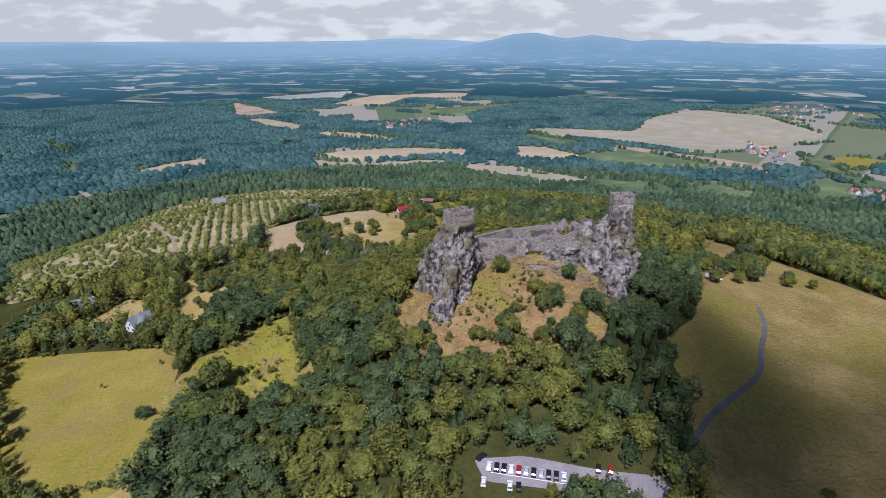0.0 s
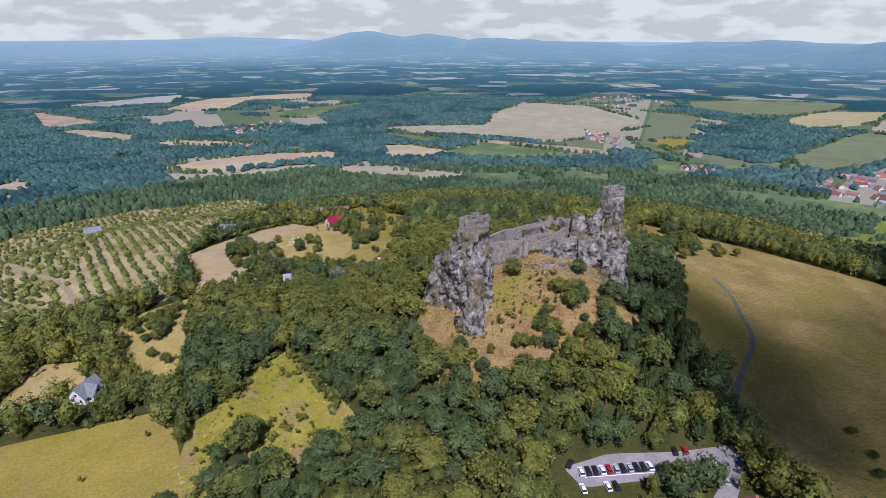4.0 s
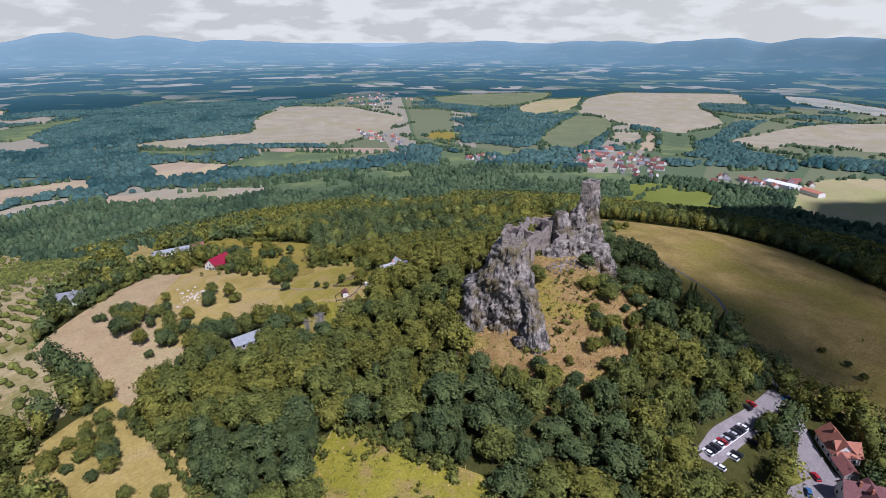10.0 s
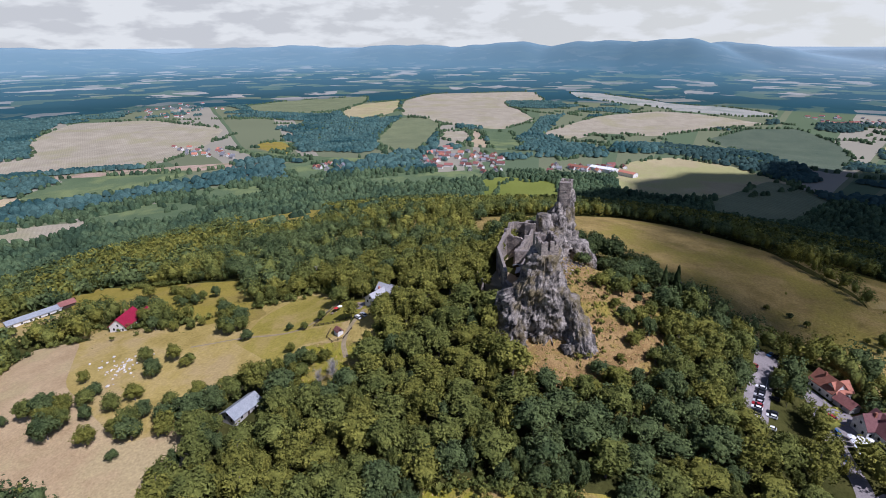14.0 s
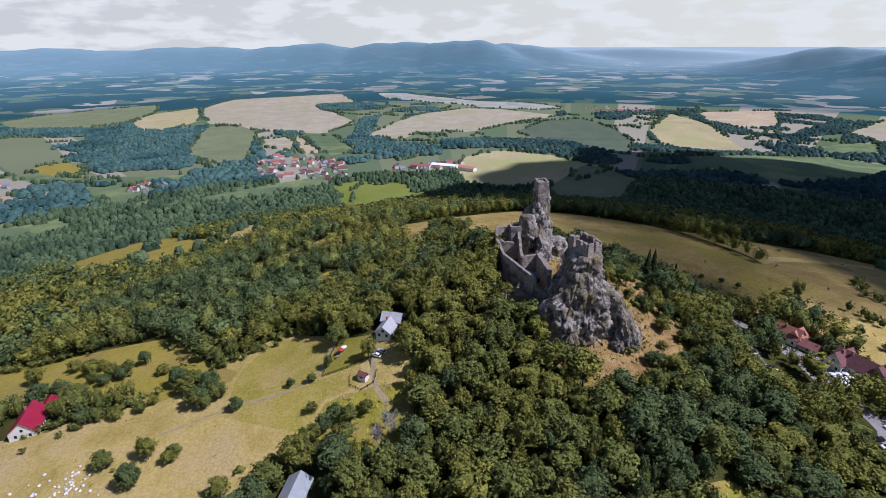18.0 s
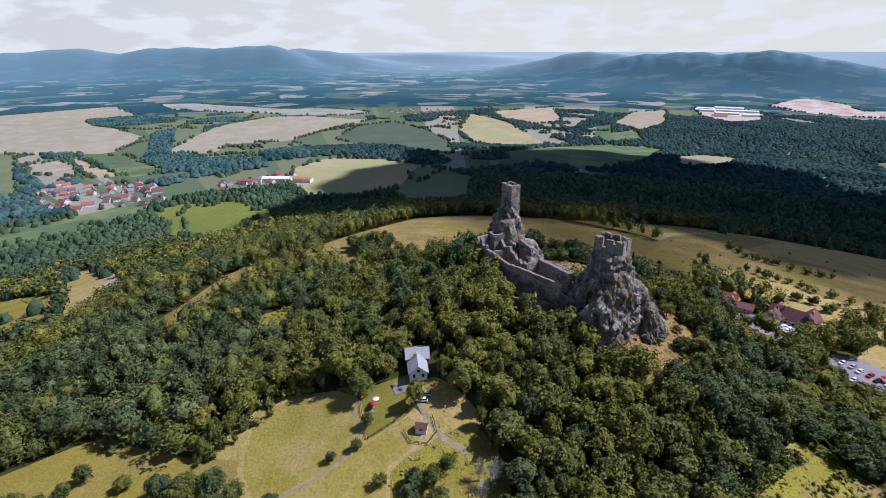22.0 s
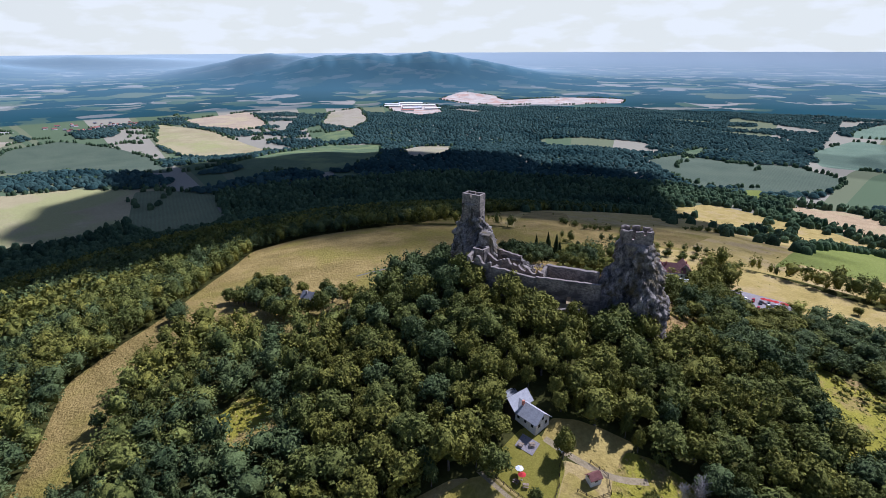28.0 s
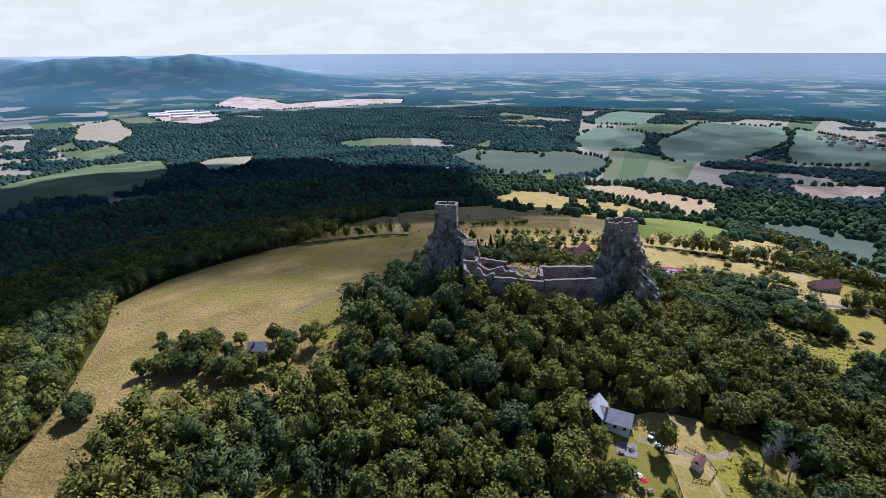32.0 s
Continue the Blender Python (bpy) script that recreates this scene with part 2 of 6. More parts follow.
masonry = material("castle_masonry", (0.15, 0.128, 0.108), (0.44, 0.375, 0.31), 1.1, fine=5, bump=1.0, third=(0.12, 0.105, 0.095), third_scale=0.16, spread=0.15, stretch=(0.9, 0.9, 1.5), grit=0.4)
cap_stone = material("wall_cap_stone", (0.17, 0.145, 0.125), (0.30, 0.26, 0.225), 0.6, fine=8, bump=0.6)
plaster = material("white_plaster", (0.62, 0.60, 0.56), (0.78, 0.76, 0.72), 0.6, fine=8, bump=0.1)
grey_wall = material("grey_render", (0.33, 0.31, 0.28), (0.45, 0.43, 0.40), 0.6, fine=8, bump=0.1)
dark_wood = material("dark_timber", (0.035, 0.026, 0.02), (0.075, 0.055, 0.04), 1.2, fine=6, stretch=(1, 1, 0.2))
red_roof = material("red_roof_tiles", (0.19, 0.075, 0.065), (0.27, 0.12, 0.10), 0.8, fine=6, rough=0.8, vary="object")
orange_roof = material("orange_roof_tiles", (0.38, 0.15, 0.095), (0.48, 0.21, 0.14), 0.8, fine=6, rough=0.8, vary="object")
crimson_roof = material("crimson_roof_sheet", (0.24, 0.012, 0.035), (0.31, 0.02, 0.05), 0.8, fine=6, rough=0.5)
brown_roof = material("brown_roof_tiles", (0.14, 0.06, 0.06), (0.21, 0.10, 0.095), 0.8, fine=6, rough=0.8)
pale_slate = material("pale_slate_roof", (0.30, 0.30, 0.31), (0.44, 0.44, 0.45), 0.8, fine=6, rough=0.7)
grey_roof = material("grey_slate_roof", (0.16, 0.165, 0.18), (0.25, 0.255, 0.27), 0.8, fine=6, rough=0.6)
metal_roof = material("grey_sheet_roof", (0.24, 0.26, 0.28), (0.32, 0.34, 0.36), 0.5, fine=6, rough=0.75)
white_sheet = material("white_hall_sheet", (0.72, 0.73, 0.74), (0.85, 0.85, 0.85), 0.3, fine=6, rough=0.5)
window_glass = material("window_glass", (0.015, 0.018, 0.022), (0.03, 0.035, 0.04), 0.4, rough=0.12, bump=0)
white_paint = material("white_line_paint", (0.66, 0.66, 0.64), (0.82, 0.82, 0.80), 2.0, bump=0)
limestone = material("pale_boulders", (0.50, 0.47, 0.42), (0.68, 0.65, 0.60), 0.8, fine=5, vary="island")
red_cloth = material("red_canvas", (0.42, 0.03, 0.03), (0.52, 0.05, 0.045), 1.0, bump=0.1)
pale_wood = material("weathered_wood", (0.20, 0.15, 0.10), (0.32, 0.25, 0.18), 1.5, stretch=(1, 1, 0.3))
dead_wood = material("dead_grey_wood", (0.24, 0.22, 0.20), (0.38, 0.36, 0.33), 1.5)
tyre = material("tyre_rubber", (0.015, 0.015, 0.015), (0.03, 0.03, 0.03), 4.0, bump=0)
cloud_white = material("cloud", (0.8, 0.8, 0.8), (0.85, 0.85, 0.85), 0.01, bump=0, rough=1.0)

thin_cloud = material("thin_cloud", (0.8, 0.8, 0.8), (0.85, 0.85, 0.85), 0.01, bump=0, rough=1.0)
n, l = thin_cloud.node_tree.nodes, thin_cloud.node_tree.links
veil, clear = n.new("ShaderNodeMixShader"), n.new("ShaderNodeBsdfTransparent")
veil.inputs["Fac"].default_value = 0.20
l.new(clear.outputs["BSDF"], veil.inputs[1])
l.new(n["Principled BSDF"].outputs["BSDF"], veil.inputs[2])
l.new(veil.outputs["Shader"], n["Material Output"].inputs["Surface"])

# ---- land ----
KNOTS = ((0, 48), (30, 43), (60, 29), (100, 14), (150, 9), (220, 3), (340, -22), (450, -50), (690, -112), (950, -122), (1300, -130),
         (1600, -160), (2400, -165), (3200, -190), (9000, -215), (20000, -200), (50000, -150))
EYE, NEAR_R, FAR_R = 150.0, 3200.0, 1450.0      # beyond NEAR_R the land is drawn together towards the horizon
kn = np.array(KNOTS, float)
prof_r = np.concatenate([np.arange(0, 3000, 10.0), np.geomspace(3000, 60000, 400)])
prof_z = np.interp(prof_r, kn[:, 0], kn[:, 1])
prof_z[:300] = np.convolve(np.pad(prof_z[:300], (3, 3), "edge"), np.ones(7) / 7, "valid")
BUMPS = ((110, 30, 160, 150, 6), (-45, 82, 50, 50, 9), (0, -105, 80, 45, -9), (37, -18, 17, 17, -10), (-120, 0, 50, 50, 4), (-280, 330, 150, 150, 24))
# far hills: azimuth, half width in degrees, distance, angle of the crest over the eye's level
HILLS = ((-33, 4, 16000, -0.72), (-20, 6, 19000, -0.68), (-10, 6, 20000, -0.45), (-2, 6, 22000, -0.2), (11, 4.5, 12800, 0.36), (17.5, 5, 12600, 0.12), (25, 6, 12000, -0.2),
         (32, 6, 11500, -0.45), (50, 9, 12000, -0.3), (62, 6, 11000, -0.2), (73, 6, 10500, -0.02), (82, 5, 10000, 0.2), (88.8, 4.6, 9500, 0.36), (94, 5, 11000, -0.1),
         (106, 6, 16000, -0.6), (124, 5, 8500, -0.5), (132, 6, 7000, -0.5), (139, 7, 6800, -0.52))


def height(x, y):
    x, y = np.asarray(x, float), np.asarray(y, float)
    q = np.hypot(x, y)
    s = np.clip((q - NEAR_R) / FAR_R, 0, 0.975)
    r = np.where(q < NEAR_R, q, NEAR_R + FAR_R * s / (1 - s))
    z = np.interp(r, prof_r, prof_z)
    for a, b, c, d, h in BUMPS:
        z = z + h * np.exp(-((x - a) / c) ** 2 - ((y - b) / d) ** 2)
    roll = np.clip((q - 500) / 600, 0, 1)
    z = z + roll * (5 * np.sin(x / 210 + 1) * np.cos(y / 260) + 3 * np.sin(x / 90 + y / 130))
    az = np.degrees(np.arctan2(x, y))
    rise = np.zeros_like(z)
    for a, w, dist, el in HILLS:
        h = EYE + dist * math.tan(radians(el)) + 205
        wave = 1 + 0.05 * np.sin(az * 0.9 + a) + 0.02 * np.sin(az * 2.3)
        rise = np.maximum(rise, h * wave * np.exp(-np.abs((az - a) / (w * 1.5)) ** 2.2) * np.exp(-(np.log(np.maximum(r, 1) / dist) / 0.24) ** 2))
    z = z + rise
    return EYE + (z - EYE) * np.where(q < NEAR_R, 1.0, q / np.maximum(r, 1))


def hz(x, y):
    return float(height(x, y))


FIELDS, VILLAGES, WOODS, ROWS = [], [], [], []


def field(kind, *corners):
    """A field outline, its corners rounded."""
    p = np.array(corners, float)
    for _ in range(2):
        nxt = np.roll(p, -1, 0)
        p = np.stack([0.9 * p + 0.1 * nxt, 0.1 * p + 0.9 * nxt], 1).reshape(-1, 2)
    FIELDS.append((kind, p))


def ribbon(kind, width, *line):
    """A road as a strip along a smoothed line."""
    p = np.array(line, float)
    for _ in range(2):
        mid = np.stack([0.75 * p[:-1] + 0.25 * p[1:], 0.25 * p[:-1] + 0.75 * p[1:]], 1).reshape(-1, 2)
        p = np.concatenate([p[:1], mid, p[-1:]])
    d = np.gradient(p, axis=0)
    d /= np.linalg.norm(d, axis=1)[:, None]
    side = np.stack([-d[:, 1], d[:, 0]], 1) * width / 2
    FIELDS.append((kind, np.concatenate([p + side, (p - side)[::-1]])))


field("pasture", (30,-140),(60,-162),(130,-165),(200,-135),(190,-335),(45,-280),(-40,-206),(-22,-178))
field("dry", (130, -165), (60, -170), (-60, -185), (-200, -195), (-230, -330), (-200, -640), (-100, -760), (100, -830), (140, -600), (190, -335))
field("wheat", (748,1750),(877,1978),(1282,2370),(1460,2102),(1323,1539),(1122,1401),(780,1192),(645,1137),(548,1443),(400,1580),(315,1692),(393,1752),(696,1676))
field("soil", (305,1656),(430,1443),(543,1189),(671,1031),(738,930),(689,890),(613,944),(510,1123),(392,1336))
field("green", (392,1124),(486,1146),(597,1028),(631,945),(566,924),(460,936),(357,1007),(313,1082))
field("stubble", (208,1234),(282,1213),(352,1097),(279,1032),(181,1078))
field("stubble", (56,988),(179,897),(282,805),(264,759),(184,775),(30,914))
field("green", (304,834),(398,797),(401,736),(318,701),(264,747))
field("stubble", (-423,1666),(-336,1685),(-190,1606),(-85,1355),(-116,1275),(-252,1362),(-395,1580))
field("stubble", (-335,1127),(-246,1172),(-96,1191),(77,1187),(62,1091),(-24,1075),(-192,1029),(-261,1043))
field("wheat", (-315,1059),(-192,997),(-29,1037),(9,1022),(-5,967),(-113,971),(-193,950),(-286,981))
field("stubble", (-501,2480),(-464,2975),(-308,3270),(273,3308),(214,2979),(-127,2902),(-243,2466),(-399,2407))
field("green", (-11,2368),(251,2575),(490,2680),(322,2400),(110,2095),(-7,2156))
field("wheat", (-782,1997),(-684,2010),(-503,1847),(-485,1709),(-603,1779))
field("soil", (-1094,2854),(-882,2546),(-649,2151),(-763,2047),(-832,2085))
field("stubble", (-403,1693),(-262,1676),(-72,1445),(-96,1339),(-282,1513))
field("stubble", (-678,938),(-635,1006),(-555,1052),(-526,954),(-597,919),(-650,881))
field("wheat", (80,969),(171,968),(300,801),(278,760),(184,784),(128,855))
field("green", (1024,1133),(1218,1210),(1203,1089),(916,919))
field("green", (319,1641),(427,1569),(406,1218),(311,1219),(244,1416))
field("green", (475,796),(550,774),(554,707),(493,676),(446,724))
field("green", (776,873),(868,855),(908,642),(840,629),(797,718))
field("green", (741,790),(791,750),(748,644),(651,631),(628,681))
field("green", (480,830),(561,774),(536,701),(486,666),(462,763))
field("green", (391,827),(422,798),(432,744),(418,669),(314,682),(296,717))
field("brightgreen", (415,207),(824,272),(847,162),(704,133),(579,151),(388,151))
field("yellow", (1041,73),(1139,42),(1225,-45),(1183,-186),(1013,-300),(925,-247),(824,-144),(776,-45),(810,48))
field("wheat", (2014,1142),(2775,1533),(3264,1546),(3510,901),(3128,720),(2923,935),(2299,629),(2007,509),(1751,574),(1789,840),(1953,1021))
field("greygreen", (1458,945),(1924,1099),(1958,984),(1758,833),(1499,746),(1041,587),(1072,681),(1234,835))
field("wheat", (1636,775),(1690,689),(1542,618),(1266,542),(1471,698))
field("stubble", (1693,672),(1698,638),(1226,444),(1225,503))
field("green", (1699,630),(1715,521),(1237,339),(1168,411))
field("yellow", (2111,1543),(2406,1624),(2842,1573),(2091,1208),(1818,1224),(1838,1339))
field("greygreen", (2181,2253),(2475,2222),(2927,1855),(2473,1630),(2165,1586),(1870,1631),(1918,1912))
field("wheat", (1637,407),(1905,382),(2351,269),(2676,36),(2422,-281),(2324,-393),(2097,-181),(1766,22),(1778,210),(1596,259))
field("stubble", (3574,673),(3607,439),(3009,-401),(2654,-468),(2513,-290),(2788,38),(3180,320),(3349,558))
field("teal", (1792,-140),(2116,-296),(2161,-460),(1902,-534),(1561,-508),(1187,-391),(1297,-318),(1541,-230))
field("yellow", (1811,-634),(2412,-924),(1971,-923),(1411,-818),(1392,-696),(1555,-585))
field("stubble", (2511,-1077),(2673,-1559),(1908,-1165),(1876,-994),(2033,-947))
field("green", (690,548),(793,480),(870,341),(818,314),(715,399),(654,488))
field("meadow", (215,441),(303,493),(412,461),(267,299),(190,259),(209,330),(168,352))
field("stubble", (197,248),(332,308),(369,296),(263,244),(184,224))
field("green", (762,807),(819,707),(743,634),(629,661))
field("green", (1146,-499),(1330,-762),(1340,-980),(1207,-1126),(909,-816),(861,-602),(1054,-497))
field("wheat", (1779,-1328),(2293,-1816),(2336,-2099),(1663,-1514),(1538,-1285))
field("green", (1569,-1105),(1538,-1285),(1359,-1156),(1370,-1004))
field("quarry", (2267,-2764),(2287,-3067),(2050,-3135),(1867,-2992),(1564,-3297),(1192,-3409),(1146,-3215),(1615,-2844),(1954,-2631))
field("quarry", (2304,-2262),(2330,-2470),(2075,-2505),(1660,-2050),(1626,-1837),(1961,-1985))
field("pasture", (183,-332),(141,-328),(92,-235),(45,-279),(-49,-316),(-40,-206),(40,-171),(99,-148),(126,-188))
field("fallow", (-4,-882),(-108,-943),(-269,-766),(-228,-693),(-99,-778))
field("brightgreen", (-82,-448),(-166,-686),(-250,-640),(-188,-339),(-122,-251),(-75,-254))
field("teal", (270,-1284),(27,-1375),(-95,-1226),(-63,-1060),(75,-989),(213,-1025))
field("hazegreen", (23,-1804),(-82,-2155),(-262,-2025),(-228,-1649),(-38,-1410))
field("hazegreen", (-267,-1806),(-515,-2362),(-850,-2368),(-735,-1924),(-524,-1585),(-378,-1282),(-239,-1270))
field("hazegreen", (-878,-2356),(-947,-2119),(-989,-1842),(-856,-1534),(-570,-1431))
field("hazegreen", (-62,-2552),(-221,-3057),(-477,-2941),(-275,-2299),(-60,-2248))
field("wheat", (-149,-164),(-197,-181),(-195,-117),(-176,-102),(-166,-125))
field("meadow", (-159,-88),(-199,-102),(-168,-33),(-153,-50))
field("soil", (-429,-1010),(-652,-1079),(-582,-918),(-426,-840))
field("teal", (-269,-652),(-375,-690),(-440,-596),(-274,-257),(-300,-449))
field("dry", (143,-653),(126,-768),(13,-805),(-16,-754),(-26,-426),(14,-468),(72,-485))
field("brightgreen", (74,-1010),(39,-1040),(16,-917),(41,-900))
field("teal", (329,-1196),(320,-1444),(91,-1304),(47,-1077),(143,-934))
field("meadow", (-278,12),(-257,9),(-211,0),(-172,-5),(-166,-32),(-162,-57),(-163,-75),(-165,-88),(-173,-94),(-202,-90))
field("dry", (-260,25),(-248,39),(-241,69),(-209,54),(-217,41),(-226,22),(-232,11))
field("rough", (-136,-2),(-120,5),(-110,-22),(-101,-46),(-113,-54),(-126,-57),(-142,-48),(-141,-27))
field("rough", (-123,11),(-117,-5),(-112,-26),(-104,-46),(-105,-48),(-144,2),(-133,6))
field("dry", (-184,192),(-155,216),(-112,253),(-87,227),(-85,209),(-43,165),(-16,121),(-43,95),(-76,89),(-94,102),(-108,110),(-126,115),(-135,98),(-154,100),(-161,87),(-171,96),(-170,111),(-176,154),(-185,169))
field("dry", (-114,186),(-87,216),(-86,244),(-75,258),(-77,222),(-64,193),(-54,149),(-34,155),(-12,131),(-29,103),(-54,103),(-52,82),(-71,76),(-77,98),(-91,104),(-102,110),(-109,129),(-121,141),(-124,167))
field("meadow", (-14,333),(-16,287),(-9,213),(-21,176),(-33,195),(-54,211),(-58,278))
field("lawn", (-34,98),(-37,79),(-49,79),(-55,84),(-58,97),(-58,100))
field("hay", (-48,142),(-16,136),(-34,99),(-58,101),(-63,116),(-65,138))
field("hay", (-66,138),(-64,115),(-55,84),(-67,84),(-71,97),(-86,100),(-73,137))
field("rough", (-69,87),(-73,72),(-83,71),(-93,80),(-87,99),(-73,96))
field("orchard", (-520,323),(-508,523),(-461,670),(-331,729),(-126,758),(-89,434),(-184,200),(-183,109),(-228,121),(-272,121),(-351,108))
field("rough", (71,127),(67,112),(46,120),(49,127))
field("slope", (-72,-6),(-58,11),(-26,-1),(15,-3),(15,-32),(26,-45),(-2,-54),(-34,-57),(-47,-58),(-68,-53))
field("slope", (-56,3),(-50,-14),(-39,-28),(-52,-39),(-62,-46),(-69,-26),(-69,-7))
field("meadow", (-10,235),(-7,205),(-18,178),(-32,161),(-42,145),(-50,143),(-52,163),(-60,171),(-43,220))
field("dry", (29,-166),(-22,-178),(-109,-153),(-104,-181),(-60,-184),(-17,-190),(30,-185))
field("dry", (56,-159),(-13,-178),(-47,-174),(-30,-150),(48,-141))
field("dry", (-62, -128), (-92, -123), (-121, -129), (-139, -120), (-156, -92), (-168, -80), (-195, -154), (-147, -174), (-111, -175), (-74, -181), (-54, -163))
field("park", (-39,-89),(-21,-89),(5,-95),(27,-98),(26,-106),(5,-104),(-17,-100),(-36,-97))
field("park", (9,-117),(-3,-125),(-10,-133),(-27,-130),(-38,-118),(-18,-117))
field("park", (-53,-131),(-62,-140),(-87,-139),(-96,-135),(-81,-115),(-66,-119))
# near stretch of the yellow field, its shade painted as grey-green
field("greygreen", (1050,-239),(1016,-276),(868,-327),(790,-270),(690,-229),(640,-170),(700,-120),(783,-114))
field("wheat", (971,-955),(1012,-1088),(877,-1130),(767,-908),(809,-822))
field("dry", (107,-611),(71,-821),(-49,-777),(-50,-473),(22,-338))
field("water", (-493,1418),(-481,1513),(-413,1446),(-396,1323),(-440,1271))
field("green", (-1190,1443),(-1182,1471),(-1016,1289),(-1070,1316))
field("green", (-898,1040),(-890,1091),(-809,962),(-832,953))
field("green", (-1024,3041),(-726,3400),(-478,3465),(-542,3119),(-743,2804))
field("green", (1028,1255),(981,1100),(877,873),(899,796),(855,744),(799,788),(840,948))
field("meadow", (1052,1173),(1194,1230),(1197,1154),(1014,974),(900,902),(939,987))
field("green", (651,679),(733,763),(793,765),(778,703),(658,604),(630,620))
field("green", (467,757),(527,785),(579,717),(528,652),(476,669))
field("green", (340,-1596),(294,-1671),(259,-1467),(269,-1323))
field("dry", (-5, -793), (-52, -778), (-116, -728), (-223, -701), (-215, -676), (-96, -517), (-72, -535), (-53, -408), (-42, -204), (-17, -178))
field("fallow", (-24, -928), (-130, -924), (-274, -808), (-261, -747), (-167, -762), (-35, -833))
field("brightgreen", (-108, -639), (-241, -637), (-192, -331), (-152, -287), (-94, -278), (-74, -202), (-77, -298))
field("teal", (-250, -644), (-301, -684), (-366, -657), (-448, -613), (-252, -212), (-239, -237), (-251, -330), (-270, -501))
field("dry", (-81, -172), (-97, -169), (-120, -168), (-158, -182), (-173, -161), (-196, -119), (-166, -102), (-142, -106), (-130, -145), (-113, -154), (-79, -157))
field("meadow", (-180, -180), (-203, -169), (-227, -161), (-208, -121), (-189, -114), (-179, -143))
field("meadow", (-161, -96), (-199, -102), (-177, -54), (-160, -45), (-157, -68))
field("park", (-77, -138), (-97, -137), (-92, -123), (-75, -120))
field("meadow", (395, 438), (368, 401), (252, 294), (180, 266), (156, 268), (162, 291), (135, 299), (143, 310))
field("dry", (378, 320), (363, 284), (187, 235), (147, 235), (155, 255), (223, 271))
field("green", (720, 570), (802, 496), (838, 422), (928, 335), (890, 324), (805, 382), (727, 436), (693, 460), (688, 517))
field("brightgreen", (801, 321), (859, 285), (851, 151), (773, 132), (686, 108), (423, 113), (411, 146), (352, 192), (473, 241), (735, 283))
field("dry", (-44, 80), (-43, 71), (-50, 66), (-58, 63), (-68, 60), (-69, 76), (-56, 80))
field("rough", (-67, 76), (-67, 65), (-74, 61), (-84, 60), (-97, 63), (-99, 78), (-86, 90), (-71, 89))
field("rough", (-156, -16), (-133, 2), (-114, 1), (-109, -55), (-118, -56), (-132, -37), (-145, -40), (-164, -55), (-166, -38), (-162, -19))
ribbon("road", 4, (-162, -100), (-177, -103), (-203, -110))
field("dry", (-34, 524), (-46, 438), (-74, 323), (-55, 299), (-75, 259), (-94, 265), (-96, 298), (-111, 315))
field("meadow", (-27, 345), (-19, 279), (-3, 195), (-20, 177), (-47, 162), (-57, 196), (-51, 241), (-53, 273), (-75, 259))

field("pasture", (138, 118), (148, 103), (154, 88), (140, 74), (138, 71), (168, 59), (165, 77), (159, 94), (154, 104))
field("pasture", (118, 163), (131, 143), (137, 125), (139, 105), (139, 95), (128, 86), (105, 83), (93, 75), (81, 67), (69, 57), (74, 37), (77, 17), (131, 7), (190, 35), (195, 62), (184, 89), (168, 125))
field("rough", (153, 72), (130, 61), (126, 68), (141, 76), (149, 80))
field("rough", (99, 59), (94, 51), (89, 58), (89, 66), (96, 65))
field("rough", (97, 31), (84, 27), (76, 38), (89, 41))
field("dry", (-203, 78), (-188, 87), (-168, 86), (-166, 65), (-171, 18), (-169, -1), (-184, 9), (-187, 29), (-200, 57))
field("dry", (-233, 51), (-218, 50), (-207, 31), (-210, 20), (-222, 27), (-229, 23))
field("green", (-1225, 1516), (-1062, 1370), (-1047, 1324), (-1175, 1422))
field("green", (-985, 1181), (-909, 1123), (-805, 952), (-840, 950))
field("slope", (-30, 8), (28, 8), (30, -6), (-30, -6))
field("slope", (28, 6), (43, 2), (43, -12), (36, -24), (26, -34), (15, -32), (15, -5))
field("pasture", (149, 130), (145, 145), (128, 161), (115, 178), (88, 197), (76, 189), (79, 172), (88, 158), (119, 146))
field("rough", (70, 133), (72, 114), (60, 110), (38, 122), (42, 137))
field("meadow", (-8, 228), (-12, 193), (-24, 174), (-43, 142), (-57, 149), (-23, 222))
field("dry", (-171, 106), (-166, 86), (-175, 51), (-185, 44), (-211, 77), (-203, 98), (-185, 104))
field("dry", (-170, 90), (-163, 40), (-169, 4), (-187, 15), (-202, 48), (-204, 83), (-191, 83))
VILLAGES.append([(903,521),(1184,581),(1106,409),(1004,295),(860,275),(841,422)])
VILLAGES.append([(1014,227),(1081,54),(989,50),(947,215)])
VILLAGES.append([(1662,2564),(2236,2656),(1942,2141),(1591,2020),(1462,2214)])
VILLAGES.append([(2861,-587),(2813,-1018),(2384,-834),(2380,-548)])
VILLAGES.append([(990,1466),(999,1245),(775,941),(886,1282)])
VILLAGES.append([(-416,-1388),(-641,-1665),(-610,-1514),(-435,-1297)])
VILLAGES.append([(-236,1827),(-22,1983),(-3,1791),(-174,1713)])
VILLAGES.append([(758,714),(819,685),(782,634),(724,661)])
VILLAGES.append([(-864,-2098),(-1094,-2084),(-922,-1687),(-794,-1792)])
field("pasture", (108, 181), (157, 153), (171, 122), (180, 94), (224, 26), (256, -8), (254, -55), (206, -126), (165, -140), (126, -161), (95, -166), (58, -159), (32, -137),
      (36, -110), (42, -78), (41, -61), (48, -41), (70, -22), (90, 14), (93, 34), (101, 50), (124, 67), (145, 73), (146, 117), (107, 151), (95, 177))
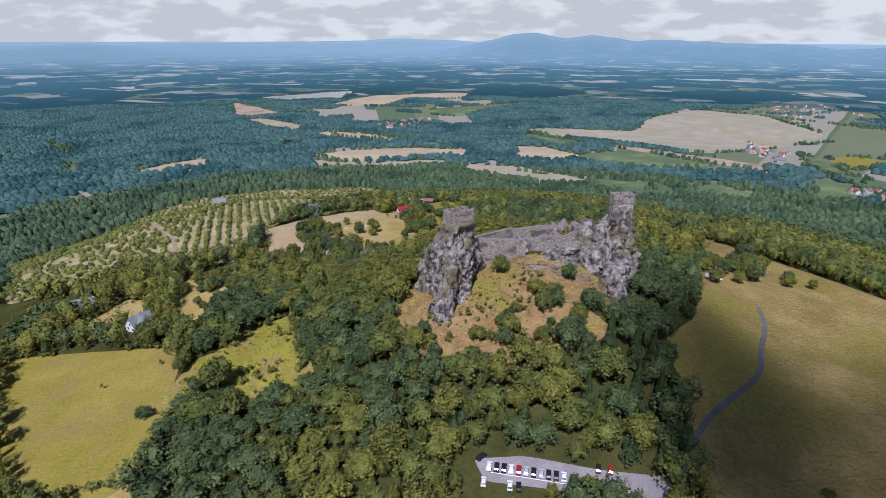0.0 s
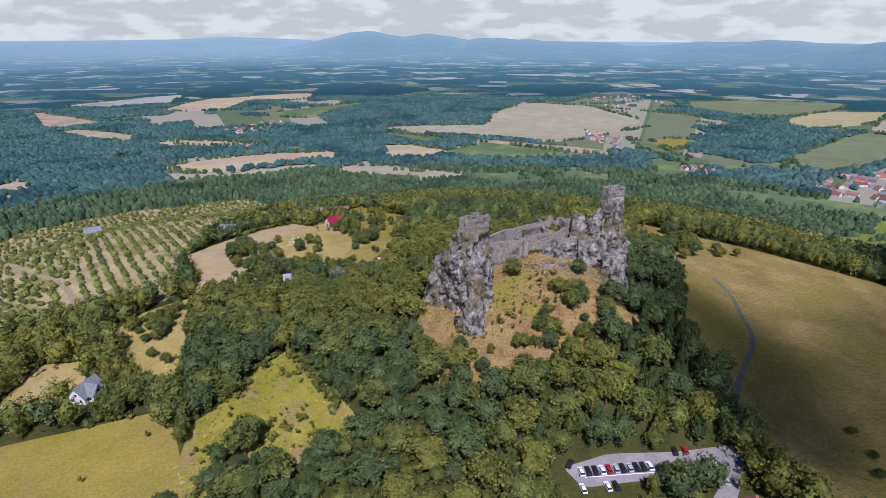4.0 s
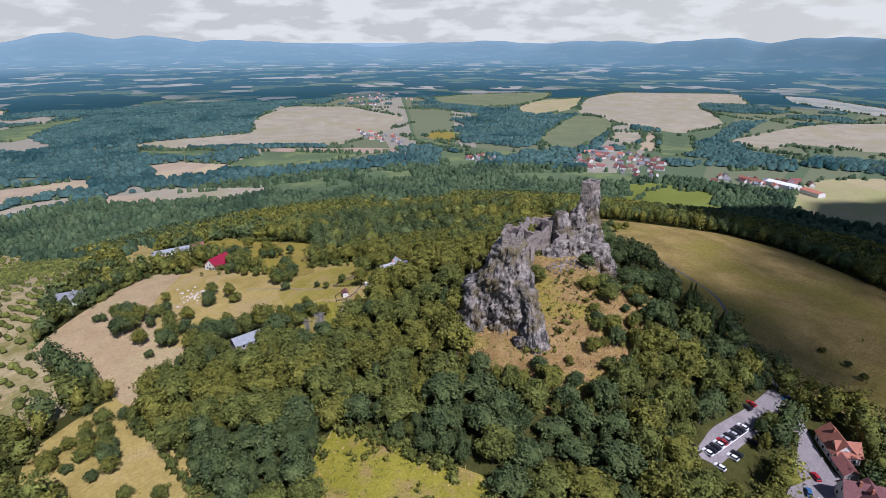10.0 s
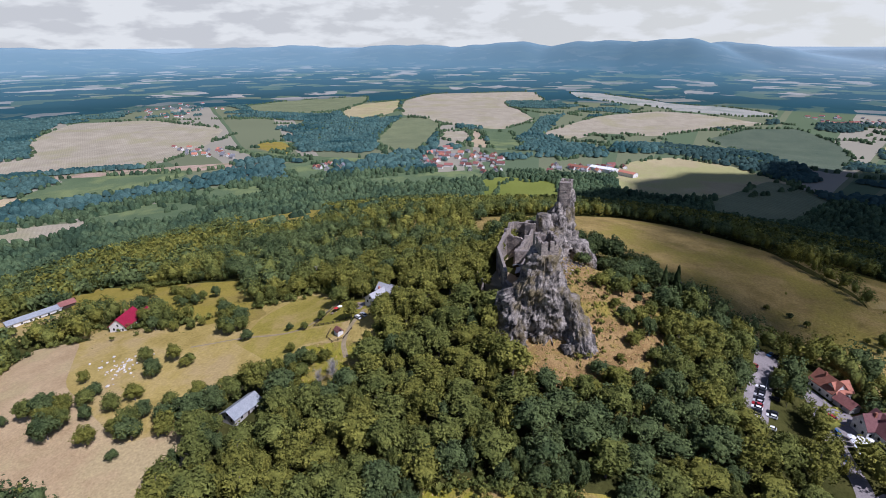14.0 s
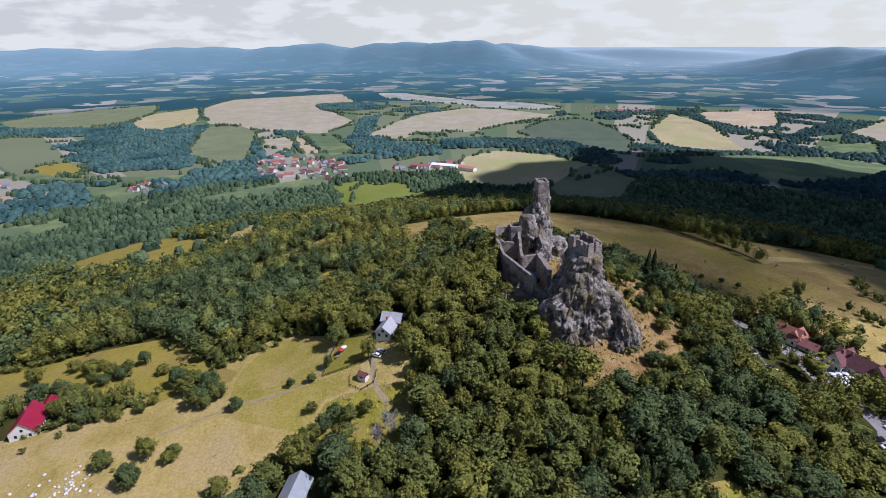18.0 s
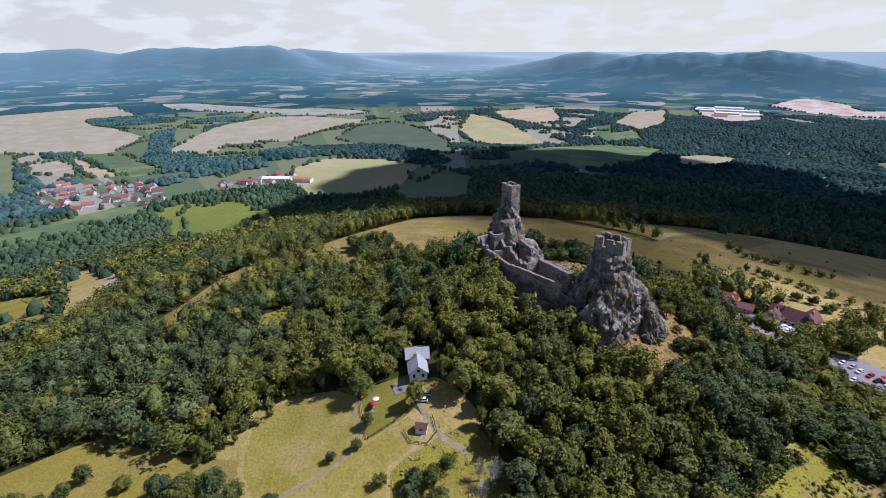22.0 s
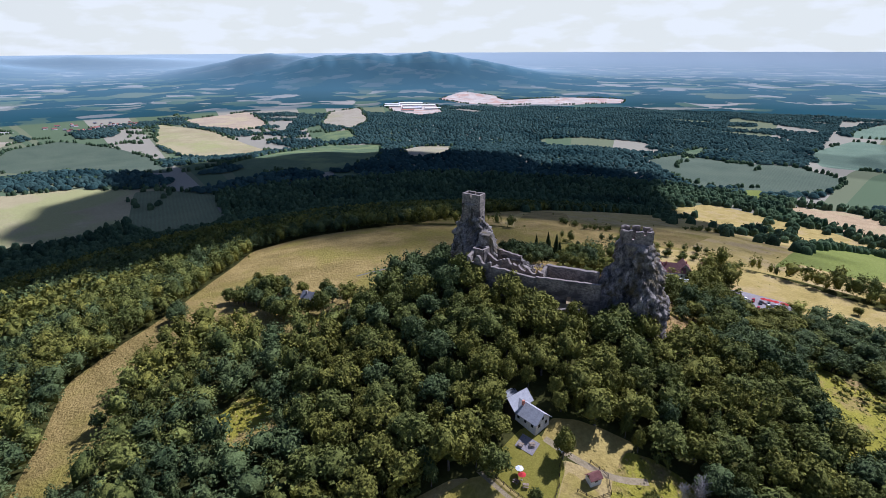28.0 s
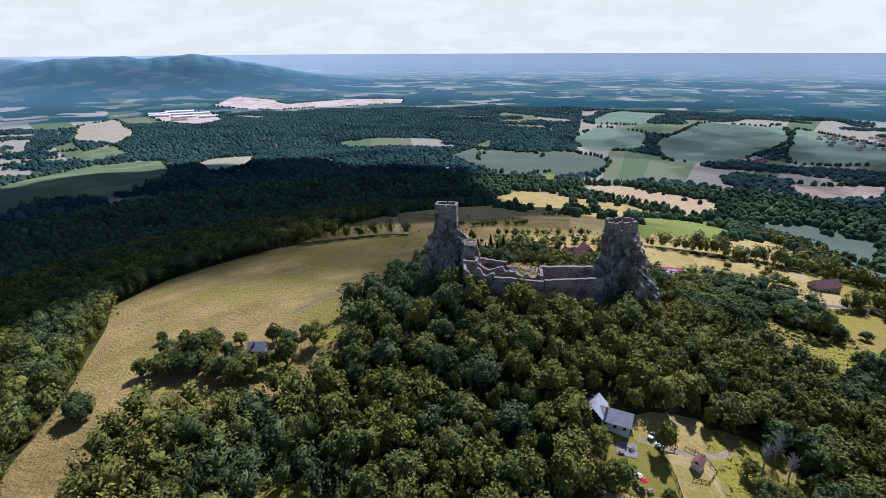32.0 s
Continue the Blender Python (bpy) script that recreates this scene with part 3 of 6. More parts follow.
field("fallow", (-184, 191), (-184, 168), (-169, 138), (-169, 99), (-162, 86), (-153, 105), (-140, 99), (-134, 99), (-127, 116), (-141, 130), (-132, 162), (-122, 194), (-89, 232), (-102, 254), (-130, 239), (-163, 211))
field("dry", (-170, 97), (-163, 84), (-169, 72), (-174, 50), (-195, 79), (-189, 88), (-178, 90))
field("dry", (-202, 75), (-185, 84), (-171, 87), (-169, 61), (-171, 32), (-168, 0), (-180, 4), (-187, 23), (-195, 34), (-201, 59))
ribbon("road", 2.3, (30, -100), (44, -82), (59, -71), (77, -60), (86, -51), (93, -38), (110, -16), (120, 7))
ribbon("park", 6, (24, -103), (13, -112), (1, -118), (-14, -119.5), (-26, -121), (-40, -122.5), (-56, -125), (-75, -122))
ribbon("track", 4, (-484, 532), (-304, 244), (-273, 208), (-254, 175), (-240, 134), (-234, 110))
ribbon("track", 1.3, (-33, 99.5), (-45, 101.5), (-57.5, 102.5), (-64, 115), (-67, 138), (-80, 160))
ribbon("track", 2.2, (-45, 79), (-56, 79.5), (-68, 77), (-76, 70))

WOODS.append([(-1821, 2136), (-1617, 2142), (-1602, 2362), (-1748, 2946), (-1615, 3140), (-1438, 3112), (-857, 2130), (-633, 1819), (-458, 1678), (-358, 1239), (-287, 943), (-356, 828), (-531, 767), (-900, 700)])
WOODS.append([(288, 2174), (528, 2777), (853, 3181), (1338, 3143), (1453, 3000), (1433, 2665), (1164, 2302), (862, 2017), (751, 1731), (475, 1725), (474, 1849), (329, 1839), (260, 1972)])
WOODS.append([(108, 1212), (213, 1111), (352, 995), (459, 927), (660, 853), (700, 735), (590, 667), (597, 748), (474, 818), (327, 914), (184, 962), (96, 1102)])
WOODS.append([(-100, 1582), (56, 1637), (246, 1594), (215, 1208), (87, 1159), (-29, 1332)])
WOODS.append([(1878, 1433), (2215, 1552), (1849, 1151), (1970, 1116), (1568, 980), (1049, 721), (981, 721), (974, 827), (943, 890), (1166, 1148), (1300, 1238), (1382, 1241), (1577, 1325), (1735, 1465)])
WOODS.append([(1455, 452), (1693, 456), (2139, 509), (2284, 444), (1768, 397), (1431, 267), (1253, 117), (1145, 111), (1141, 229), (1177, 310)])
WOODS.append([(1524, 123), (1636, -22), (1536, -148), (1360, -346), (1074, -336), (1061, -278), (1165, -184), (1256, -41), (1224, 109)])
WOODS.append([(1590, 801), (1612, 779), (1194, 595), (1136, 596)])
WOODS.append([(2997, 1039), (2645, 803), (2088, 598), (2090, 648), (2363, 771), (2706, 943)])
WOODS.append([(1442, -609), (1504, -739), (1339, -877), (1129, -773), (1010, -551), (1074, -512)])
WOODS.append([(1581, -908), (1551, -992), (1352, -1044), (1268, -976), (1393, -890)])
WOODS.append([(1666, -1054), (1914, -1273), (2297, -1645), (1787, -1379), (1724, -1182), (1526, -996)])
WOODS.append([(1723, -600), (1830, -706), (1605, -649), (1564, -708), (1501, -577)])
ROWS += [((39, -177), (15, -187), (-6, -192), (-22, -200), (-41, -198)), ((24, -157), (-1, -168), (-29, -176), (-55, -181), (-69, -187)), ((105, -227), (67, -205), (36, -216), (20, -241)),
         ((31, -319), (11, -325), (-11, -369)), ((-75, -211), (-112, -213), (-147, -209), (-177, -216), (-195, -190)), ((-147, -160), (-160, -135))]


def inside(poly, x, y):
    """Which of the points lie in the polygon."""
    c = np.zeros(len(x), bool)
    px, py = poly[:, 0], poly[:, 1]
    j = len(poly) - 1
    for i in range(len(poly)):
        cross = (py[i] > y) != (py[j] > y)
        with np.errstate(divide="ignore", invalid="ignore"):
            c ^= cross & (x < (px[j] - px[i]) * (y - py[i]) / (py[j] - py[i]) + px[i])
        j = i
    return c


def build_land():
    """One sheet to the horizon, cut along the field outlines, each field a piece of it."""
    from mathutils.geometry import delaunay_2d_cdt
    rng = np.random.default_rng(3)
    pts = []
    r = 0.0
    while r < 4588:
        step = 7 if r < 260 else min(max(7, r * 0.032), 90)
        if r > 3600:
            step = 40 if r < 4250 else 14
        n = max(1, int(2 * math.pi * max(r, 1) / max(step, r * 0.028 if r > 260 else 7)))
        if r > 4200:
            n = 620
        a = (rng.random() * 6.28 if r < 4150 else 0.0) + np.arange(n) * 2 * math.pi / n
        rr = r + (rng.random(n) - 0.5) * step * 0.3 * (0 < r < 3400)
        pts.append(np.stack([rr * np.cos(a), rr * np.sin(a)], 1))
        r += step
    a = np.arange(620) * 2 * math.pi / 620
    pts.append(np.stack([4590 * np.cos(a), 4590 * np.sin(a)], 1))
    p = np.concatenate(pts)
    verts, faces = [Vector(v) for v in p.tolist()], []
    for kind, poly in FIELDS:
        x, y = poly[:, 0], poly[:, 1]
        if (x * np.roll(y, -1) - np.roll(x, -1) * y).sum() < 0:
            poly = poly[::-1]
        f = []
        for i in range(len(poly)):
            u, v = poly[i], poly[(i + 1) % len(poly)]
            k = max(1, int(np.linalg.norm(v - u) / max(15, np.linalg.norm(u) * 0.05)))
            for s in range(k):
                f.append(len(verts))
                verts.append(Vector((u + (v - u) * s / k).tolist()))
        faces.append(f)
    ov, _, of, _, _, orig = delaunay_2d_cdt(verts, [], faces, 0, 0.05)
    xy = np.array([v[:] for v in ov])
    z = height(xy[:, 0], xy[:, 1])
    groups = {}
    for f, o in zip(of, orig):
        out = -2 if math.hypot(*xy[f].mean(0)) > 3450 else -1
        groups.setdefault(max(o) if o else out, []).append(f)
    for g, fl in groups.items():
        used = sorted({i for f in fl for i in f})
        at = {i: k for k, i in enumerate(used)}
        me = bpy.data.meshes.new("land")
        me.from_pydata([(xy[i, 0], xy[i, 1], z[i]) for i in used], [], [[at[i] for i in f] for f in fl])
        me.polygons.foreach_set("use_smooth", [True] * len(fl))
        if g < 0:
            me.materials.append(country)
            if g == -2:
                tagged(new("backdrop", me), "distant hills and farmland up to the horizon, blue haze painted in", "backdrop", kind="structure")
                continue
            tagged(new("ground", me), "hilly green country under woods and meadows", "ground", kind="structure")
        else:
            kind = FIELDS[g][0]
            # fields beyond 3 km get the pale tone with haze painted in
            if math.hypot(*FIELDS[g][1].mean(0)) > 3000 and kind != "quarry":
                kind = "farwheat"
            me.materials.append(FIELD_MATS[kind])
            name = {"road": "road", "park": "car_park", "track": "track", "lawn": "lawn", "slope": "grass_slope", "quarry": "quarry", "water": "pond"}.get(kind, "field" if kind not in ("dry", "meadow", "rough", "hay") else "meadow")
            tagged(new(name, me), FIELD_LABEL[kind], name.replace("_", " "), kind="structure")


def country_material():
    """Woods floor near by; far off a patchwork of woods, pastures and grain, with distance haze painted in."""
    m = material("open_country", (0.035, 0.04, 0.012), (0.085, 0.082, 0.024), 0.06, fine=12)
    n, l = m.node_tree.nodes, m.node_tree.links
    b = n["Principled BSDF"]
    near = b.inputs["Base Color"].links[0].from_socket
    tc = n.new("ShaderNodeTexCoord")

    def maths(op, a, b):
        k = n.new("ShaderNodeMath")
        k.operation = op
        for i, q in enumerate((a, b)):
            if isinstance(q, float):
                k.inputs[i].default_value = q
            else:
                l.new(q, k.inputs[i])
        return k.outputs["Value"]

    flat = n.new("ShaderNodeVectorMath")
    flat.operation = "MULTIPLY"
    flat.inputs[1].default_value = (1, 1, 0)
    l.new(tc.outputs["Object"], flat.inputs[0])
    ln = n.new("ShaderNodeVectorMath")
    ln.operation = "LENGTH"
    l.new(flat.outputs["Vector"], ln.inputs[0])
    s = maths("MINIMUM", maths("MAXIMUM", maths("DIVIDE", maths("SUBTRACT", ln.outputs["Value"], NEAR_R), FAR_R), 0.0), 0.96)
    far = maths("MULTIPLY", maths("DIVIDE", s, maths("SUBTRACT", 1.0, s)), FAR_R)
    grow = maths("MAXIMUM", maths("DIVIDE", maths("ADD", far, NEAR_R), maths("MAXIMUM", ln.outputs["Value"], 10.0)), 1.0)
    true = n.new("ShaderNodeVectorMath")
    true.operation = "SCALE"
    l.new(flat.outputs["Vector"], true.inputs[0])
    l.new(grow, true.inputs["Scale"])
    where = true.outputs["Vector"]
    vo = n.new("ShaderNodeTexVoronoi")
    vo.inputs["Scale"].default_value = 0.0050
    no = n.new("ShaderNodeTexNoise")
    no.inputs["Scale"].default_value, no.inputs["Detail"].default_value = 0.0021, 9
    wob = n.new("ShaderNodeTexNoise")
    wob.inputs["Scale"].default_value = 0.005
    ad = n.new("ShaderNodeVectorMath")
    ad.operation = "MULTIPLY_ADD"
    ad.inputs[1].default_value = (120, 120, 0)
    l.new(where, wob.inputs["Vector"])
    l.new(wob.outputs["Color"], ad.inputs[0])
    l.new(where, ad.inputs[2])
    l.new(ad.outputs["Vector"], vo.inputs["Vector"])
    l.new(where, no.inputs["Vector"])
    ramp = n.new("ShaderNodeValToRGB")
    e = ramp.color_ramp
    e.interpolation = "CONSTANT"
    e.elements[0].color = (0.03, 0.07, 0.07, 1)
    e.elements[1].position, e.elements[1].color = 0.26, (0.115, 0.155, 0.085, 1)
    for pos, c in ((0.48, (0.165, 0.185, 0.105, 1)), (0.60, (0.30, 0.28, 0.21, 1)), (0.72, (0.024, 0.058, 0.06, 1)), (0.86, (0.42, 0.375, 0.30, 1))):
        e.elements.new(pos).color = c
    sep = n.new("ShaderNodeSeparateColor")
    l.new(vo.outputs["Color"], sep.inputs["Color"])
    away = maths("GREATER_THAN", ln.outputs["Value"], 3150.0)
    near_by = maths("SUBTRACT", 1.0, away)
    l.new(maths("ADD", maths("MULTIPLY", sep.outputs["Red"], maths("ADD", maths("MULTIPLY", away, 0.64), 0.36)), maths("MULTIPLY", near_by, 0.36)), ramp.inputs["Fac"])
    wood = n.new("ShaderNodeValToRGB")
    wood.color_ramp.elements[0].position, wood.color_ramp.elements[1].position = 0.49, 0.50
    toward = n.new("ShaderNodeSeparateXYZ")
    l.new(flat.outputs["Vector"], toward.inputs["Vector"])
    # more pale fields southward, brightening the far land as sunward haze would
    north = maths("DIVIDE", toward.outputs["Y"], maths("MAXIMUM", ln.outputs["Value"], 10.0))
    l.new(maths("SUBTRACT", no.outputs["Fac"], maths("MULTIPLY", north, 0.012)), wood.inputs["Fac"])
    m1 = n.new("ShaderNodeMixRGB")
    m1.inputs["Color1"].default_value = (0.024, 0.058, 0.062, 1)
    l.new(maths("MAXIMUM", wood.outputs["Color"], near_by), m1.inputs["Fac"])
    l.new(ramp.outputs["Color"], m1.inputs["Color2"])
    mr = n.new("ShaderNodeMapRange")
    mr.inputs["From Min"].default_value, mr.inputs["From Max"].default_value = 500, 900
    l.new(ln.outputs["Value"], mr.inputs["Value"])
    sz = n.new("ShaderNodeSeparateXYZ")
    l.new(tc.outputs["Object"], sz.inputs["Vector"])
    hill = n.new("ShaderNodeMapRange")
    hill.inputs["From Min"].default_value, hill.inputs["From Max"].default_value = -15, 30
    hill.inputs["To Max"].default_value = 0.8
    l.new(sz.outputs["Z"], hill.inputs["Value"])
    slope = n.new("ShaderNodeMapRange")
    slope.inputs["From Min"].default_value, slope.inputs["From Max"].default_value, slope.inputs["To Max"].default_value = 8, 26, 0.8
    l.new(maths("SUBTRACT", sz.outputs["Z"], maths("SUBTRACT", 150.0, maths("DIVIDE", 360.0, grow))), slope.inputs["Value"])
    # wooded hills, blue haze painted into their colour
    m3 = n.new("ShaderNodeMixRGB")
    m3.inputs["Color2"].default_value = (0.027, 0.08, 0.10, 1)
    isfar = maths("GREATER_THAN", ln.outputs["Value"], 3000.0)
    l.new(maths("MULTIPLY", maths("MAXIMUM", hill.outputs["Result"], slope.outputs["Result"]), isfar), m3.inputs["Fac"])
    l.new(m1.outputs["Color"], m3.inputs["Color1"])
    # haze painted into the colour: bluer with distance, palest at the horizon
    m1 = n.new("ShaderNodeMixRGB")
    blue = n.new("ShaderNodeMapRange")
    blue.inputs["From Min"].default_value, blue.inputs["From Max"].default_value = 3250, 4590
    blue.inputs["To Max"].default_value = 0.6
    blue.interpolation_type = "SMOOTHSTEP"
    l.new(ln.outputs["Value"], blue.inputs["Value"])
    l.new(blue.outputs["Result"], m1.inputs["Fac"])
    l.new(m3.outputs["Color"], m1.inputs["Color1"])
    # painted haze is brighter sunward, where the far slope renders dark
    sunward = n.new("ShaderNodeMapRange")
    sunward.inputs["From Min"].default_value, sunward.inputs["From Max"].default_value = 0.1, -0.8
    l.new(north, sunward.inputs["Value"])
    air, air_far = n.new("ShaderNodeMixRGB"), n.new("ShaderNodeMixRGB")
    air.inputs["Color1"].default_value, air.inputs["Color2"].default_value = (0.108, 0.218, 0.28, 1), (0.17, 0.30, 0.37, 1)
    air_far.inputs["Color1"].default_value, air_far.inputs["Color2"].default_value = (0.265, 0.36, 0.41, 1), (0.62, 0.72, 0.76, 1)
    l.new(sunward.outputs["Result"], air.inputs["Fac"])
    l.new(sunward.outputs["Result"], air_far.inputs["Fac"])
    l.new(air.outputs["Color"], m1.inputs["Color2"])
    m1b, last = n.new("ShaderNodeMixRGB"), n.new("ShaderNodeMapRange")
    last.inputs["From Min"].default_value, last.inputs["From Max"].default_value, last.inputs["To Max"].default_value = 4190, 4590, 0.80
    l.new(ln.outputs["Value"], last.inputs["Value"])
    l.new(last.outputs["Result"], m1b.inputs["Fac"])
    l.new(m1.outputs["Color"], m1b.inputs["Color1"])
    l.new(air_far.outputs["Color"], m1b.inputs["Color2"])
    m1 = m1b
    m2 = n.new("ShaderNodeMixRGB")
    l.new(mr.outputs["Result"], m2.inputs["Fac"])
    l.new(near, m2.inputs["Color1"])
    l.new(m1.outputs["Color"], m2.inputs["Color2"])
    l.new(m2.outputs["Color"], b.inputs["Base Color"])
    b.inputs["Roughness"].default_value, b.inputs["Specular IOR Level"].default_value = 1.0, 0.0
    return m


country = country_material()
build_land()


# ---- helpers for things ----
def part(name, bm, mat, parent=None, label=""):
    me = bpy.data.meshes.new(name)
    bm.normal_update()
    bm.to_mesh(me)
    bm.free()
    me.materials.append(mat)
    ob = new(name, me)
    ob.parent = parent
    if label:
        ob["label"] = label
    return ob


def thing(name, label, category, m=None, group="", kind=""):
    ob = new(name)
    if m is not None:
        ob.matrix_basis = m
    return tagged(ob, label, category, group, kind)


def box(bm, x0, y0, z0, x1, y1, z1):
    v = [bm.verts.new((x, y, z)) for z in (z0, z1) for x, y in ((x0, y0), (x1, y0), (x1, y1), (x0, y1))]
    for f in ((3, 2, 1, 0), (4, 5, 6, 7), (0, 1, 5, 4), (1, 2, 6, 5), (2, 3, 7, 6), (3, 0, 4, 7)):
        bm.faces.new([v[i] for i in f])


def boxed(*b):
    bm = bmesh.new()
    box(bm, *b)
    return bm


def mesh_from(name, v, f, mat, smooth=False):
    """A mesh straight from arrays of places and triangles."""
    me = bpy.data.meshes.new(name)
    me.vertices.add(len(v))
    me.vertices.foreach_set("co", np.asarray(v, np.float32).ravel())
    n = len(f)
    me.loops.add(n * 3)
    me.loops.foreach_set("vertex_index", np.asarray(f, np.int32).ravel())
    me.polygons.add(n)
    me.polygons.foreach_set("loop_start", np.arange(n, dtype=np.int32) * 3)
    me.polygons.foreach_set("loop_total", np.full(n, 3, np.int32))
    if smooth:
        me.polygons.foreach_set("use_smooth", np.ones(n, bool))
    me.update(calc_edges=True)
    me.materials.append(mat)
    return me


# ---- rocks ----
def rock_mass(levels, seed, around=160, up=100):
    """A basalt plug as a closed stack of uneven rings, broken into tilted blocks; levels: height, centre x, y, half widths."""
    lv = np.array(levels, float)
    zs = np.linspace(lv[0, 0], lv[-1, 0], up)
    v = []
    for z in zs:
        cx, cy, rx, ry = (np.interp(z, lv[:, 0], lv[:, k]) for k in range(1, 5))
        top = min(1, (lv[-1, 0] - z) / 4 + 0.25)
        for k in range(around):
            a = 2 * math.pi * k / around
            d = Vector((math.cos(a), math.sin(a), 0))
            p = Vector((cx + rx * d.x, cy + ry * d.y, z))
            face = 0.0
            for fr, amp, tall in ((0.075, 2.4, 0.4), (0.17, 1.3, 0.6), (0.42, 0.9, 0.75), (0.95, 0.55, 0.8)):
                q = Vector((p.x * fr + seed, p.y * fr, z * fr * tall)) + noise.noise_vector(p * fr * 0.7) * 0.25
                near = noise.voronoi(q)[1][0]
                lean = noise.cell_vector(near * 37.1) - Vector((0.5, 0.5, 0.3))
                face += amp * (0.7 * (noise.cell(near * 53.7 + Vector((9, 9, 9))) - 0.5) + 1.9 * lean.dot(q - near))
            hollow = max(0.0, noise.noise(Vector((p.x * 0.11 + seed * 3, p.y * 0.11, z * 0.075))) - 0.12)
            rough = noise.noise(Vector((p.x * 1.9, p.y * 1.9, z * 1.9))) * 0.4
            lift = noise.noise(Vector((p.x * 0.4, p.y * 0.4, z * 0.4 + seed))) * 0.9 * top
            v.append(p + d * ((face + rough - hollow * 5.0) * top * min(1.05, rx / 10)) + Vector((0, 0, lift)))
    f = []
    for i in range(up - 1):
        for k in range(around):
            a, b = i * around + k, i * around + (k + 1) % around
            f += [(a, b, b + around), (a, b + around, a + around)]
    c = len(v)
    v.append(Vector((lv[-1, 1], lv[-1, 2], lv[-1, 0] + 0.4)))
    f += [((up - 1) * around + k, (up - 1) * around + (k + 1) % around, c) for k in range(around)]
    return [p[:] for p in v], f


def rock(label, masses, seed):
    t = thing("basalt_rock", label, "rock", group="basalt plugs of the castle hill")
    for i, m in enumerate(masses):
        v, f = rock_mass(m, seed + i * 7.3)
        new("crag", mesh_from("crag", np.array(v), np.array(f), basalt)).parent = t


rock("broad craggy grey basalt rock under a ruined tower",
     [((12, -42, -9, 13, 14), (30, -42, -9, 12.6, 13.2), (43, -41.5, -9, 12.2, 12.4), (51, -41, -8.6, 11.8, 11.6), (58, -41, -7.5, 11.6, 11), (63, -40.4, -6.7, 10.3, 9.8), (67, -39.8, -6, 9.3, 9), (70, -39.6, -5.8, 8.4, 8.2), (72, -39.5, -5.7, 7, 6.8)),
      ((12, -50.5, 4, 10, 10.5), (35, -50, 4, 9.4, 9.6), (45, -48.5, 2, 9, 9), (54, -47, -0.5, 9, 9), (61, -45.3, -2.2, 7.5, 7.2), (66, -43, -4, 6, 6)),
      ((12, -47, -27, 8, 7), (35, -46.5, -25, 7, 6.5), (46, -45, -21.5, 5.5, 5.5), (55, -43.5, -18, 4, 4)),
      ((20, -33, 2, 10, 10), (45, -33.5, 1.5, 8.5, 8.5), (54, -35, -1, 7.5, 7.5), (60, -37, -3.5, 6.5, 6.5), (66, -39, -5.5, 6, 6))], 2.0)
rock("low rubble-strewn basalt ledge below the broken wall",
     [((38, 10, -1, 14, 8), (48, 11, 0.5, 12, 5.5), (52, 12, 2, 9, 4.5), (55, 15, 3, 6, 4))], 5.0)
rock("tall dark basalt rock spire with sheer faces",
     [((8, 37, 5, 17, 15), (30, 37, 5.5, 15.5, 14), (42, 36.3, 5.2, 15.6, 14), (52, 35.6, 5, 14.2, 12.5), (60, 35, 4.4, 12, 10.5), (65, 35, 3.5, 10.2, 8.8), (68, 36, 2.4, 8.2, 7), (71, 37.4, 2, 7.8, 6.4), (75, 37.7, 2, 7.0, 5.6), (77.5, 37.8, 2, 5.8, 4.4)),
      ((30, 26, 9, 8, 9), (50, 25.5, 9.5, 6.5, 7.5), (60, 25, 10, 5, 6), (66.5, 24.8, 10, 3.2, 3.6)),
      ((12, 33, -14, 9, 10), (40, 34.5, -10, 8, 9), (50, 36.5, -6, 6, 6.5))], 11.0)


# ---- castle ruin ----
castle = thing("castle_ruin", "roofless grey stone castle ruin with two towers and curtain walls", "castle")


